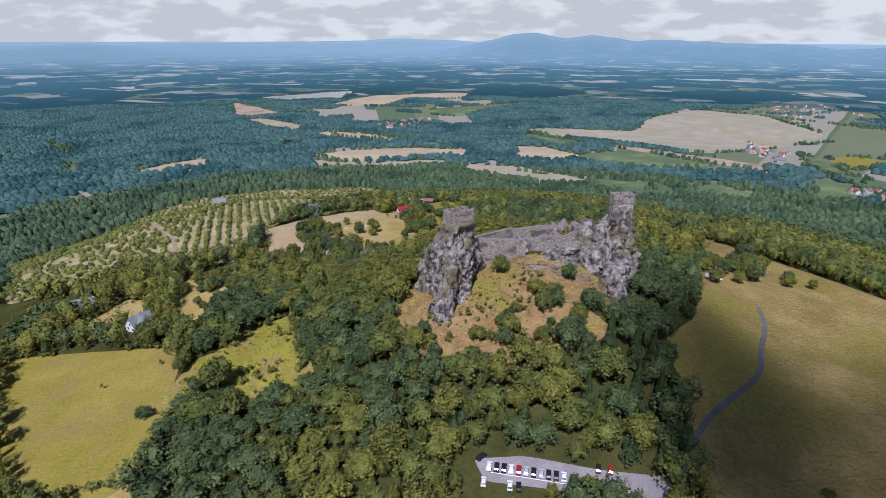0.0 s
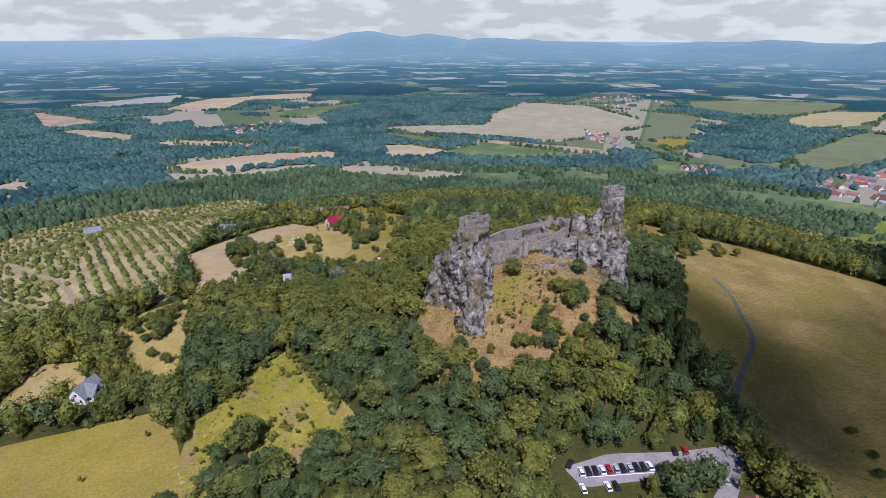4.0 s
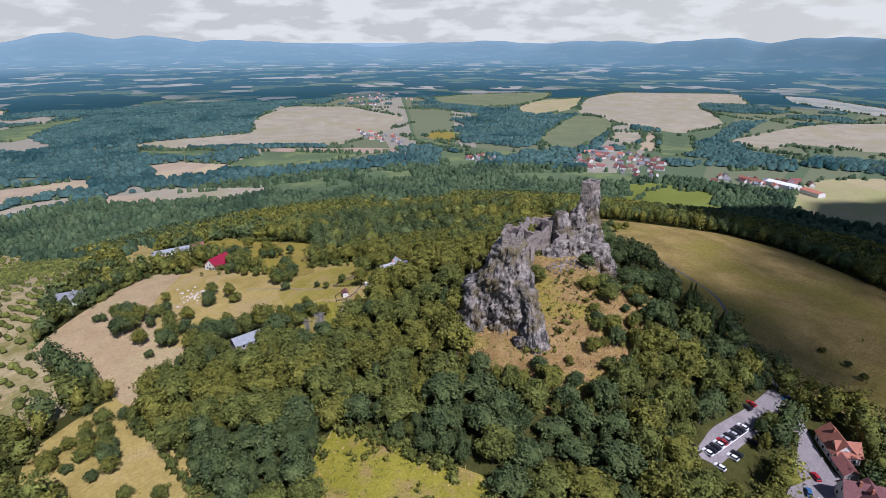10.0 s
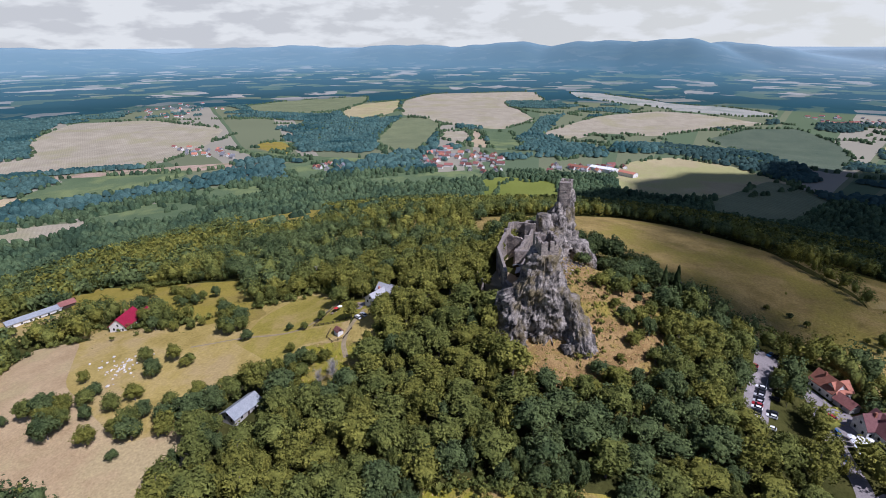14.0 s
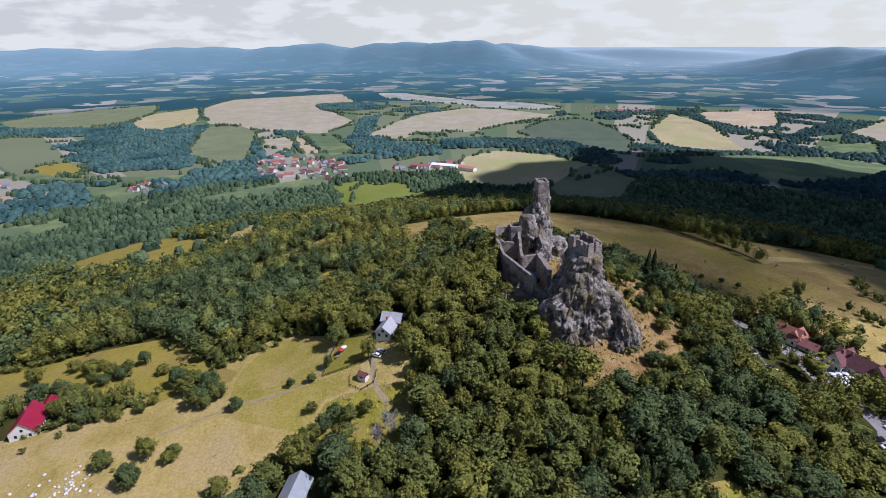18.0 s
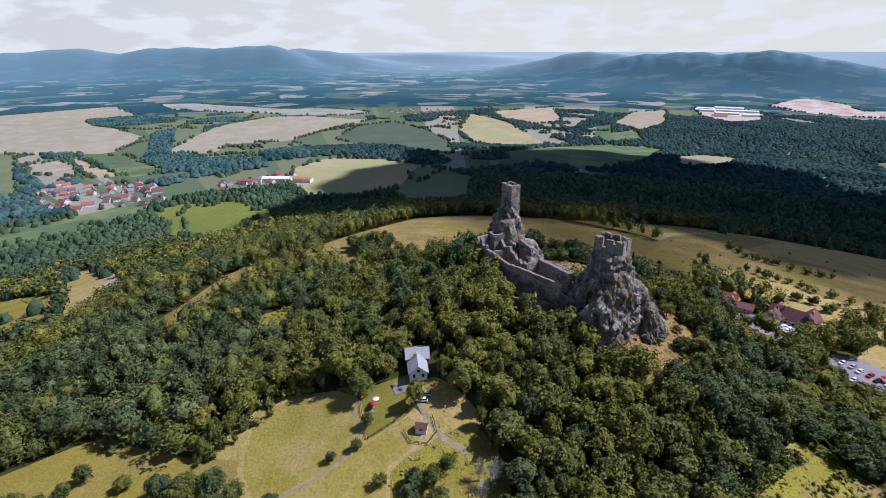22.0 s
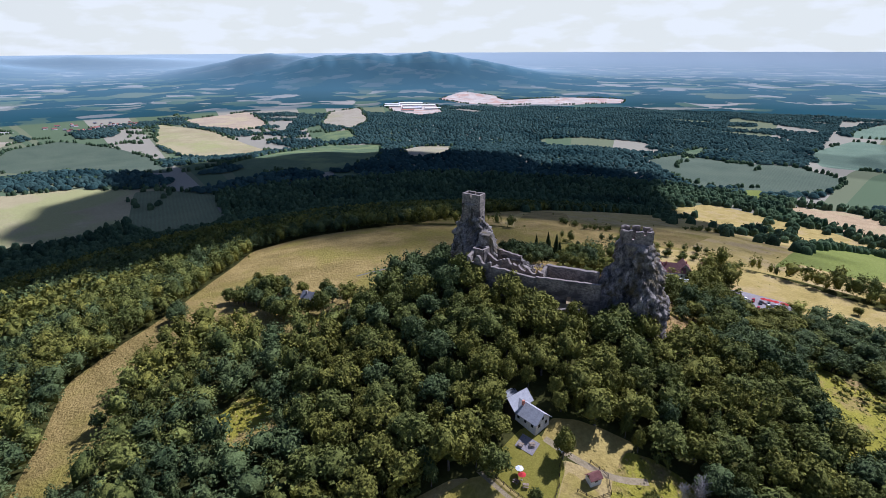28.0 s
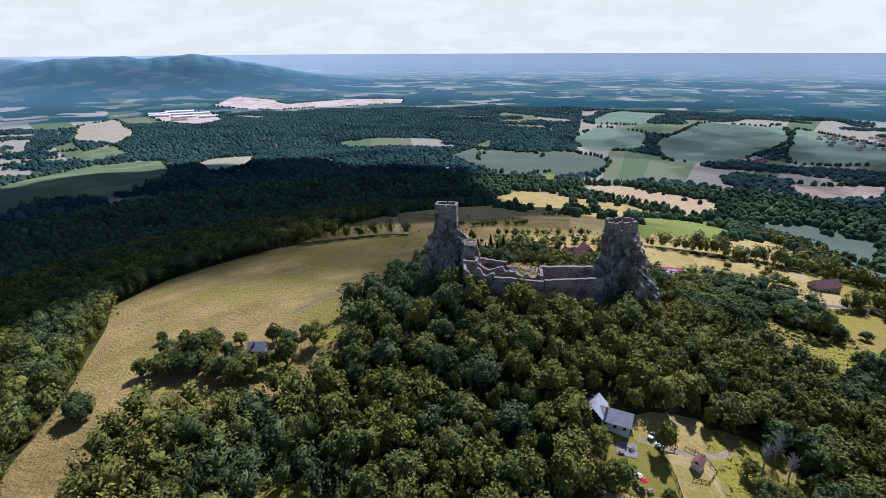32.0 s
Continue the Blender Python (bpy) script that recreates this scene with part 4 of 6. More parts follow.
def ruin_wall(name, p0, p1, base0, base1, top0, top1, thick=1.35, ragged=0.8, seed=0, label="", cap=True, step=0.9):
    """A straight wall with a broken top edge and a paler coping."""
    p0, p1 = Vector((*p0, 0)), Vector((*p1, 0))
    n = max(2, int((p1 - p0).length / step))
    side = (p1 - p0).normalized().cross(Vector((0, 0, 1))) * thick / 2
    bm, rows, tops = bmesh.new(), [], []
    for i in range(n + 1):
        u = i / n
        p = p0.lerp(p1, u)
        t = top0 + (top1 - top0) * u + ragged * (noise.noise(Vector((p.x * 0.31, p.y * 0.31, seed))) * 1.3 + 0.5 * noise.noise(Vector((p.x * 1.1, p.y * 1.1, seed + 4))))
        b = base0 + (base1 - base0) * u
        if ragged > 0.9:
            t += 1.1 * (noise.cell(Vector((p.x * 0.55, p.y * 0.55, seed))) - 0.5) * ragged
        j = 0.12 * noise.noise(Vector((p.x, p.y, seed + 9)))
        tops.append((p, t))
        rows.append([bm.verts.new(p + side * s * (1.15 if k == 0 else 1) + side * j + Vector((0, 0, z))) for s in (-1, 1) for k, z in enumerate((b, b + (t - b) * 0.5, t))])
    for a, b in zip(rows, rows[1:]):
        for i, j in ((0, 1), (1, 2), (2, 5), (5, 4), (4, 3)):
            bm.faces.new((a[i], a[j], b[j], b[i]))
    for r in (rows[0], rows[-1]):
        bm.faces.new((r[0], r[1], r[2], r[5], r[4], r[3]))
    bmesh.ops.recalc_face_normals(bm, faces=bm.faces)
    ob = part(name, bm, masonry, castle, label)
    if cap:
        bm = bmesh.new()
        rr = []
        for p, t in tops:
            rr.append([bm.verts.new(p + side * s + Vector((0, 0, t + z))) for s, z in ((-1.04, -0.1), (-0.9, 0.1), (0.9, 0.1), (1.04, -0.1))])
        for a, b in zip(rr, rr[1:]):
            for i in range(4):
                bm.faces.new((a[i], a[(i + 1) % 4], b[(i + 1) % 4], b[i]))
        for r in (rr[0], rr[-1]):
            bm.faces.new(r)
        bmesh.ops.recalc_face_normals(bm, faces=bm.faces)
        part("coping", bm, cap_stone, ob, "pale weathered coping stones")
    return ob


# curtain walls round the upper court
ruin_wall("curtain_wall", (23.6, 25.9), (11, 26.4), 42, 42, 61.2, 59.4, seed=1, ragged=1.5, step=0.7)
ruin_wall("curtain_wall", (11, 26.4), (-9.5, 23.6), 42, 42, 58.6, 57.6, seed=2, ragged=0.4)
ruin_wall("curtain_wall", (-9.5, 23.6), (-21.4, 17.9), 42, 42, 58.2, 57.5, seed=3, ragged=0.3)
ruin_wall("gate_lintel", (-21.4, 17.9), (-23.0, 17.15), 50.6, 50.6, 57.5, 57.4, seed=3, ragged=0.25)
ruin_wall("curtain_wall", (-23.0, 17.15), (-33.4, 12.2), 42, 42, 57.4, 56.8, seed=3, ragged=0.4)
ruin_wall("curtain_wall", (-33.4, 12.2), (-36, 6), 44, 46, 52.5, 50.5, seed=4, ragged=0.9)
ruin_wall("inner_wall", (20.9, 14.6), (-7.9, 15.4), 44, 44, 58.6, 56.6, seed=5, ragged=1.0)
ruin_wall("inner_wall", (-6.4, 7.7), (-29.7, 5.9), 44, 44, 57.6, 59.2, seed=6, ragged=0.25, thick=2.0)
ruin_wall("cross_wall", (-7.9, 15.4), (-6.4, 7.7), 44, 44, 56.6, 57.4, seed=7, ragged=0.5)
ruin_wall("inner_wall", (21, 4), (9, 3.4), 44, 44, 57.5, 56.4, seed=8, ragged=0.9)
ruin_wall("inner_wall", (9, 3.4), (3, 6.5), 44, 44, 55.2, 52.5, seed=9, ragged=1.4)
ruin_wall("gable_wall", (23.6, 25.9), (25.4, 18.8), 42, 46, 60.4, 61, seed=10, ragged=0.6)
ruin_wall("palace_wall", (13, 26), (12.5, 14.8), 44, 44, 57.5, 56.5, seed=12, ragged=1.3)
ruin_wall("outer_wall", (-16, 33), (-30, 24), 40, 42, 48.5, 49.5, seed=13, ragged=0.5, thick=1.2)
ruin_wall("outer_wall", (6, 38), (-16, 33), 38, 40, 46.5, 48.0, seed=14, ragged=0.4, thick=1.2)
ruin_wall("buttress", (-6.6, 6.8), (-6.8, 5.2), 44, 44, 57.2, 55, seed=20, ragged=0.2, thick=2.6, cap=False)
# small stair tower between the palace and the spire
for a, b in (((20.6, 18.6), (25.7, 18.9)), ((25.7, 18.9), (26, 14.1)), ((26, 14.1), (20.8, 13.7)), ((20.8, 13.7), (20.6, 18.6))):
    ruin_wall("annex_wall", a, b, 46, 46, 61.6, 61.6, thick=1.1, seed=a[0], ragged=0.2)


def tower(name, centre, half_x, half_y, turn, z0, z1, thick, seed, ragged, gaps, label):
    """A hollow square tower: four walls with window holes between piers, broken on top."""
    c, s = math.cos(turn), math.sin(turn)
    q = [(centre[0] + c * x - s * y, centre[1] + s * x + c * y) for x, y in ((-half_x, -half_y), (half_x, -half_y), (half_x, half_y), (-half_x, half_y))]
    for i in range(4):
        a, b = Vector(q[i]), Vector(q[(i + 1) % 4])
        cut = gaps[i]
        at = 0.0
        for g0, g1, sill in (*cut, (1, 1, 0)):
            if g0 > at:
                ruin_wall(name, a.lerp(b, at), a.lerp(b, g0), z0, z0, z1, z1, thick=thick, seed=seed + i + at, ragged=ragged, label=label, step=0.7)
            if g1 > g0:
                ruin_wall("parapet", a.lerp(b, g0), a.lerp(b, g1), z0, z0, z0 + sill, z0 + sill, thick=thick, seed=seed, ragged=0.1, cap=False, step=0.5)
            at = g1


tower("tower_wall", (-39.5, -5.7), 5.6, 3.3, radians(27), 66.5, 77.2, 1.25, 40, 0.8,
      (((0.26, 0.36, 8.6), (0.64, 0.72, 9.6)), ((0.22, 0.32, 9.0), (0.62, 0.70, 9.8)), ((0.30, 0.42, 7.4), (0.70, 0.80, 9.4)), ((0.40, 0.54, 7.0), (0.8, 0.88, 9.6))), "broken tower wall with notched window openings")
tower("tower_wall", (37.8, 2.0), 4.5, 2.5, radians(4), 70.0, 82.0, 1.1, 60, 0.15,
      (((0.45, 0.53, 10.4),), ((0.44, 0.53, 10.6),), ((0.5, 0.57, 10.6),), ()), "square tower wall of squared grey stone")
part("tower_floor", boxed(34.6, 0.4, 80.9, 41.0, 3.6, 81.2), cap_stone, castle, "pale stone platform")
ruin_wall("terrace_wall", (-40.3, 1.4), (-49.6, -3.4), 55, 55, 62.4, 64.6, seed=33, ragged=0.5, thick=1.1)
ruin_wall("terrace_wall", (-40.3, 1.4), (-37, -1), 55, 57, 62.2, 66.5, seed=34, ragged=0.5, thick=1.0)
part("court_floor", boxed(-30, 5, 40, 22, 23, 47.2), FIELD_MATS["track"], castle, "trodden earth of the castle court")


# ---- woods ----
ICO = {}


def ico(sub=1):
    """Places and triangles of a ball of 20, 80 or 320 faces."""
    if sub not in ICO:
        bm = bmesh.new()
        bmesh.ops.create_icosphere(bm, subdivisions=sub, radius=1)
        ICO[sub] = (np.array([v.co[:] for v in bm.verts]), np.array([[v.index for v in f.verts] for f in bm.faces]))
        bm.free()
    return ICO[sub]


def crown(seed, lumps, leaves, leaf, sub=2, flat=0.8):
    """A broadleaf crown, one unit in radius and height, its foot at zero: a closed core of swelling boughs set with small leaf clumps."""
    rng = np.random.default_rng(seed)
    iv, jf = ico(sub)
    lean = rng.normal(size=2) * 0.12
    a = np.arange(lumps) * 2.39996 + rng.random(lumps) * 0.8 + seed
    up = 0.98 - 1.35 * (np.arange(lumps) + 0.3) / lumps
    side = np.sqrt(np.maximum(0.0, 1 - up ** 2))
    c = np.stack([side * np.cos(a), side * np.sin(a), up], 1) * (0.50 + 0.28 * rng.random((lumps, 1)))
    r = (0.20 + 0.18 * rng.random(lumps)) * (12 / (lumps + 2)) ** 0.3

    def reach(d):
        """How far out the boughs go along each direction, and which bough it is."""
        b = d @ c.T
        disc = b ** 2 - (c ** 2).sum(1) + r ** 2
        out = np.where(disc > 0, b + np.sqrt(np.maximum(disc, 0)), 0.36)
        k = out.argmax(1)
        return out[np.arange(len(d)), k], k

    w, _ = reach(iv)
    bulge = 1 + 0.16 * np.sin(iv @ rng.normal(size=3) * 2.2 + seed)
    core = iv * (w * bulge * (0.84 + 0.14 * rng.random(len(iv))))[:, None]
    d = rng.normal(size=(leaves, 3))
    d[:, 2] = d[:, 2] * 0.9 + 0.35
    d /= np.linalg.norm(d, axis=1)[:, None]
    w, k = reach(d)
    p = d * (w * (0.88 + 0.27 * rng.random(leaves) ** 1.3))[:, None]
    nn = p - c[k]
    nn = nn / np.linalg.norm(nn, axis=1)[:, None] + rng.normal(size=(leaves, 3)) * 0.33
    nn /= np.linalg.norm(nn, axis=1)[:, None]
    t = np.cross(nn, rng.normal(size=(leaves, 3)))
    t /= np.linalg.norm(t, axis=1)[:, None]
    b = np.cross(nn, t)
    s = (leaf * (0.65 + 0.7 * rng.random(leaves)))[:, None]
    even = np.array((1, 1, flat))
    q = np.stack([p - (t * s + nn * s * 0.2) * even, p + (b * s * 1.2 + nn * s * 0.15) * even, p + (t * s - nn * s * 0.2) * even], 1).reshape(-1, 3)
    v = np.concatenate([core, q])
    v[:, 2] = np.maximum(v[:, 2], -0.55) + 0.55
    v[:, :2] += v[:, 2:] * lean
    v[:, 2] /= v[:, 2].max()
    o = np.arange(leaves) * 3 + len(core)
    return v, np.concatenate([jf, np.stack([o, o + 1, o + 2], 1)])


def dome(seed, leaves, leaf):
    """A small rounded far crown: uneven rings under a top, with a few clumps on it."""
    rng = np.random.default_rng(seed)
    n = 6
    a = np.arange(n) * 2 * math.pi / n
    v, f = [], []
    for k, (out, z) in enumerate(((0.95, 0.0), (0.90, 0.45), (0.55, 0.85))[0 if leaves else 1:]):
        v.append(np.stack([np.cos(a + k * 0.5), np.sin(a + k * 0.5), np.zeros(n)], 1) * (out * (0.82 + 0.36 * rng.random((n, 1)))) + np.array((0, 0, 1)) * (z + 0.16 * (rng.random((n, 1)) - 0.5) * (k > 0)))
    rings = len(v)
    v.append(np.array([[0.24 * rng.random() - 0.12, 0.24 * rng.random() - 0.12, 1.0]]))
    for k in range(rings - 1):
        for i in range(n):
            j = (i + 1) % n
            f += [(k * n + i, k * n + j, k * n + n + i), (k * n + j, k * n + n + j, k * n + n + i)]
    f += [((rings - 1) * n + i, (rings - 1) * n + (i + 1) % n, rings * n) for i in range(n)]
    o = rings * n + 1
    for i in range(leaves):
        t, u = rng.random() * 6.283, rng.random()
        p = np.array((math.cos(t) * math.sqrt(1 - u * u * 0.8), math.sin(t) * math.sqrt(1 - u * u * 0.8), 0.25 + 0.8 * u)) * (0.85 + 0.2 * rng.random())
        e = rng.normal(size=(2, 3)) * leaf * (1, 1, 0.6)
        v.append(np.stack([p, p + e[0], p + e[1]]))
        f.append((o, o + 1, o + 2))
        o += 3
    return np.concatenate(v), np.array(f)


def spruce_crown(seed, tiers, around):
    rng = np.random.default_rng(seed)
    v, f = [], []
    for i in range(tiers):
        u = i / tiers
        r, z = 1.0 * (1 - u) ** 0.85 + 0.06, 0.1 + u * 2.6
        for k in range(around):
            a = rng.random() * 6.283
            rr = r * (0.75 + 0.4 * rng.random())
            w = 0.24 * r + 0.05
            o = len(v)
            ca, sa = math.cos(a), math.sin(a)
            v += [(0, 0, z + 0.42), (rr * ca - w * sa, rr * sa + w * ca, z - 0.05), (rr * ca * 1.15, rr * sa * 1.15, z - 0.12), (rr * ca + w * sa, rr * sa - w * ca, z - 0.05)]
            f += [(o, o + 1, o + 2), (o, o + 2, o + 3)]
    return np.array(v), np.array(f)


def scatter(x0, x1, y0, y1, gap, seed):
    """Places on a shaken hexagonal grid."""
    rng = np.random.default_rng(seed)
    gx, gy = np.meshgrid(np.arange(x0, x1, gap), np.arange(y0, y1, gap * 0.87))
    gx = gx + (np.arange(gx.shape[0]) % 2)[:, None] * gap / 2
    p = np.stack([gx.ravel(), gy.ravel()], 1)
    return p + (rng.random(p.shape) - 0.5) * gap * 1.05


def pack(span, rmin, rmax, tries, seed, free):
    """Trees of uneven size set side by side: rows of x, y, crown radius. free: which places may bear a tree."""
    rng = np.random.default_rng(seed)
    p = (rng.random((tries, 2)) * 2 - 1) * span
    p = p[free(p)]
    r = rmin + (rmax - rmin) * rng.random(len(p)) ** 1.7
    r[:len(p) // 3] = np.sort(r[:len(p) // 3])[::-1]
    cells, out, size = {}, [], 2 * rmax
    for (x, y), q in zip(p.tolist(), r.tolist()):
        i, j = int(x // size), int(y // size)
        if all((x - a) ** 2 + (y - b) ** 2 > (0.72 * (q + c)) ** 2 for u in (i - 1, i, i + 1) for w in (j - 1, j, j + 1) for a, b, c in cells.get((u, w), ())):
            cells.setdefault((i, j), []).append((x, y, q))
            out.append((x, y, q))
    return np.array(out)


CLEARED = [(-122, 89, 9), (-38, -104, 8), (-24, -106, 7), (-64, -116, 9), (-80, -112, 9), (-208, 13, 11), (-200, 22, 9), (-42, -92, 7), (-30, -94, 8), (-14, -97, 8), (3, -100, 7), (19, -103, 7), (8, -116, 6), (-10, -121, 7), (-28, -124, 8), (-31, -131, 8), (-80, -128, 13)]          # kept free of trees: houses, car parks, and gaps that open the camera's view; x, y, radius


def open_land(p):
    o = np.zeros(len(p), bool)
    for kind, poly in FIELDS:
        lo, hi = poly.min(0), poly.max(0)
        m = (p[:, 0] > lo[0]) & (p[:, 0] < hi[0]) & (p[:, 1] > lo[1]) & (p[:, 1] < hi[1]) & ~o
        if m.any():
            o[m] |= inside(poly, p[m, 0], p[m, 1])
    for x, y, r in CLEARED:
        o |= (p[:, 0] - x) ** 2 + (p[:, 1] - y) ** 2 < r * r
    return o


def castle_ground(p):
    x, y = p[:, 0], p[:, 1]
    return (((x + 44) / 17) ** 2 + ((y + 9) / 19) ** 2 < 1) | (((x - 36) / 17) ** 2 + ((y - 4) / 16) ** 2 < 1) | ((x > -40) & (x < 30) & (y > -12) & (y < 28.5)) | ((x > 10) & (x < 38) & (y > -26) & (y < 0))


def village_land(p):
    o = np.zeros(len(p), bool)
    for poly in VILLAGES:
        o |= inside(np.array(poly, float), p[:, 0], p[:, 1])
    return o


def lowered_for_view(x, y):
    """Where woods at the south-west foot of the hill are lowered to fit the camera's view."""
    return (x < -72) & (x > -175) & (y < -48) & (y > -150)


def joined_trees(p, forms, size, tall, seed, foot=0.30):
    """All trees at p as one set of triangles; forms: crown shapes."""
    rng = np.random.default_rng(seed)
    z = height(p[:, 0], p[:, 1])
    pick = rng.integers(0, len(forms), len(p))
    turn, s = rng.random(len(p)) * 6.283, size * (0.75 + 0.5 * rng.random(len(p))) if np.isscalar(size) else size
    h = tall * (0.78 + 0.44 * rng.random(len(p))) * np.where(lowered_for_view(p[:, 0], p[:, 1]), 0.66, 1.0)
    vs, fs, n = [], [], 0
    for k, (v, f) in enumerate(forms):
        m = np.nonzero(pick == k)[0]
        if not len(m):
            continue
        c, sn = np.cos(turn[m])[:, None], np.sin(turn[m])[:, None]
        x = (v[None, :, 0] * c - v[None, :, 1] * sn) * s[m][:, None] + p[m, 0][:, None]
        y = (v[None, :, 0] * sn + v[None, :, 1] * c) * s[m][:, None] + p[m, 1][:, None]
        top = v[:, 2].max()
        low = (h[m] * foot)[:, None]
        w = z[m][:, None] + low + v[None, :, 2] / top * (h[m][:, None] - low)
        vs.append(np.stack([x, y, w], -1).reshape(-1, 3))
        fs.append((f[None] + (np.arange(len(m)) * len(v))[:, None, None] + n).reshape(-1, 3))
        n += len(m) * len(v)
    return np.concatenate(vs), np.concatenate(fs)


def trunk_bm(h, r, seed):
    """A tapered trunk with a few rising limbs."""
    rng = random.Random(seed)
    bm = bmesh.new()

    def stick(p, q, r0, r1, k=6):
        d = (q - p).normalized()
        u = d.orthogonal().normalized()
        w = d.cross(u)
        a = [bm.verts.new(p + (u * math.cos(t) + w * math.sin(t)) * r0) for t in (2 * math.pi * i / k for i in range(k))]
        b = [bm.verts.new(q + (u * math.cos(t) + w * math.sin(t)) * r1) for t in (2 * math.pi * i / k for i in range(k))]
        for i in range(k):
            bm.faces.new((a[i], a[(i + 1) % k], b[(i + 1) % k], b[i]))

    m = Vector((rng.uniform(-0.3, 0.3), rng.uniform(-0.3, 0.3), h * 0.5))
    stick(Vector((0, 0, -0.8)), m, r, r * 0.7)
    stick(m, Vector((m.x * 1.5, m.y * 1.5, h * 0.85)), r * 0.7, r * 0.2)
    for i in range(4):
        a = i * 1.57 + rng.random()
        stick(m + Vector((0, 0, (i - 1) * h * 0.06)), m + Vector((math.cos(a) * h * 0.22, math.sin(a) * h * 0.22, h * (0.18 + 0.06 * i))), r * 0.35, r * 0.12, 5)
    return bm


TREE_LABEL = {"oak": "broad oak tree with dense dark green leaves", "beech": "beech tree with yellow-green summer leaves", "ash": "ash tree with dull green leaves", "spruce": "slender dark green spruce tree"}
MASTER = {}


def tree_master(kind, k):
    if (kind, k) not in MASTER:
        t = thing(kind + "_tree", TREE_LABEL[kind], "tree", group="trees of the castle hill", m=pose(0, 0, -500))
        if kind == "spruce":
            v, f = spruce_crown(k, 15, 12)
            v = v * (2.6, 2.6, 5.6) + (0, 0, 1.0)
            part("trunk", trunk_bm(9, 0.25, k), bark, t)
        else:
            v, f = crown(50 + k + len(kind) * 9, 15 + 2 * k, 1350, 0.085)
            v = v * (5.2, 5.2, 9.6) + (0, 0, 2.4)
            part("trunk", trunk_bm(11, 0.32, k), bark, t)
        c = new("crown", mesh_from("crown", v, f, LEAF[kind]))
        c.parent = t
        MASTER[kind, k] = t
    return MASTER[kind, k]


USED = set()


def plant(kind, k, x, y, s=1.0, turn=0.0, tall=1.0):
    m = pose(x, y, hz(x, y) - 0.2, rz=math.degrees(turn))
    t = tree_master(kind, k)
    if (kind, k) not in USED:
        USED.add((kind, k))
    else:
        t = copy_thing(t, m)
    t.matrix_basis = m @ Matrix.Diagonal((s, s * (0.8 + 0.4 * ((x * 7.3 + y * 3.1) % 1.0)), s * tall * (0.66 if lowered_for_view(x, y) else 1.0), 1))
    return t


def stuff(name, v, f, mat, label, category):
    ob = new(name, mesh_from(name, v, f, mat, smooth=False))
    return tagged(ob, label, category, kind="stuff")


def in_view(p):
    x, y = p[:, 0], p[:, 1]
    az = np.degrees(np.arctan2(x, y))
    r = np.hypot(x, y)
    return ~(((r > 300) & (az < -72) & (az > -135)) | ((r > 600) & (az < -58) & (az > -140)) | ((r > 1500) & (az < -46) & (az > -152)))


def species(p, seed):
    n = np.sin(p[:, 0] * 0.031 + seed) + np.sin(p[:, 1] * 0.027 + seed * 2) + np.sin((p[:, 0] + p[:, 1]) * 0.06)
    n = n + np.random.default_rng(seed).normal(size=len(p)) * 0.8
    return np.where(n < -0.5, 2, np.where(n < 0.7, 0, 1))


def spruce_stand(p):
    near = ((p[:, 0] - 24) / 22) ** 2 + ((p[:, 1] + 66) / 14) ** 2 < 1
    return near & (np.random.default_rng(44).random(len(p)) < 0.4)


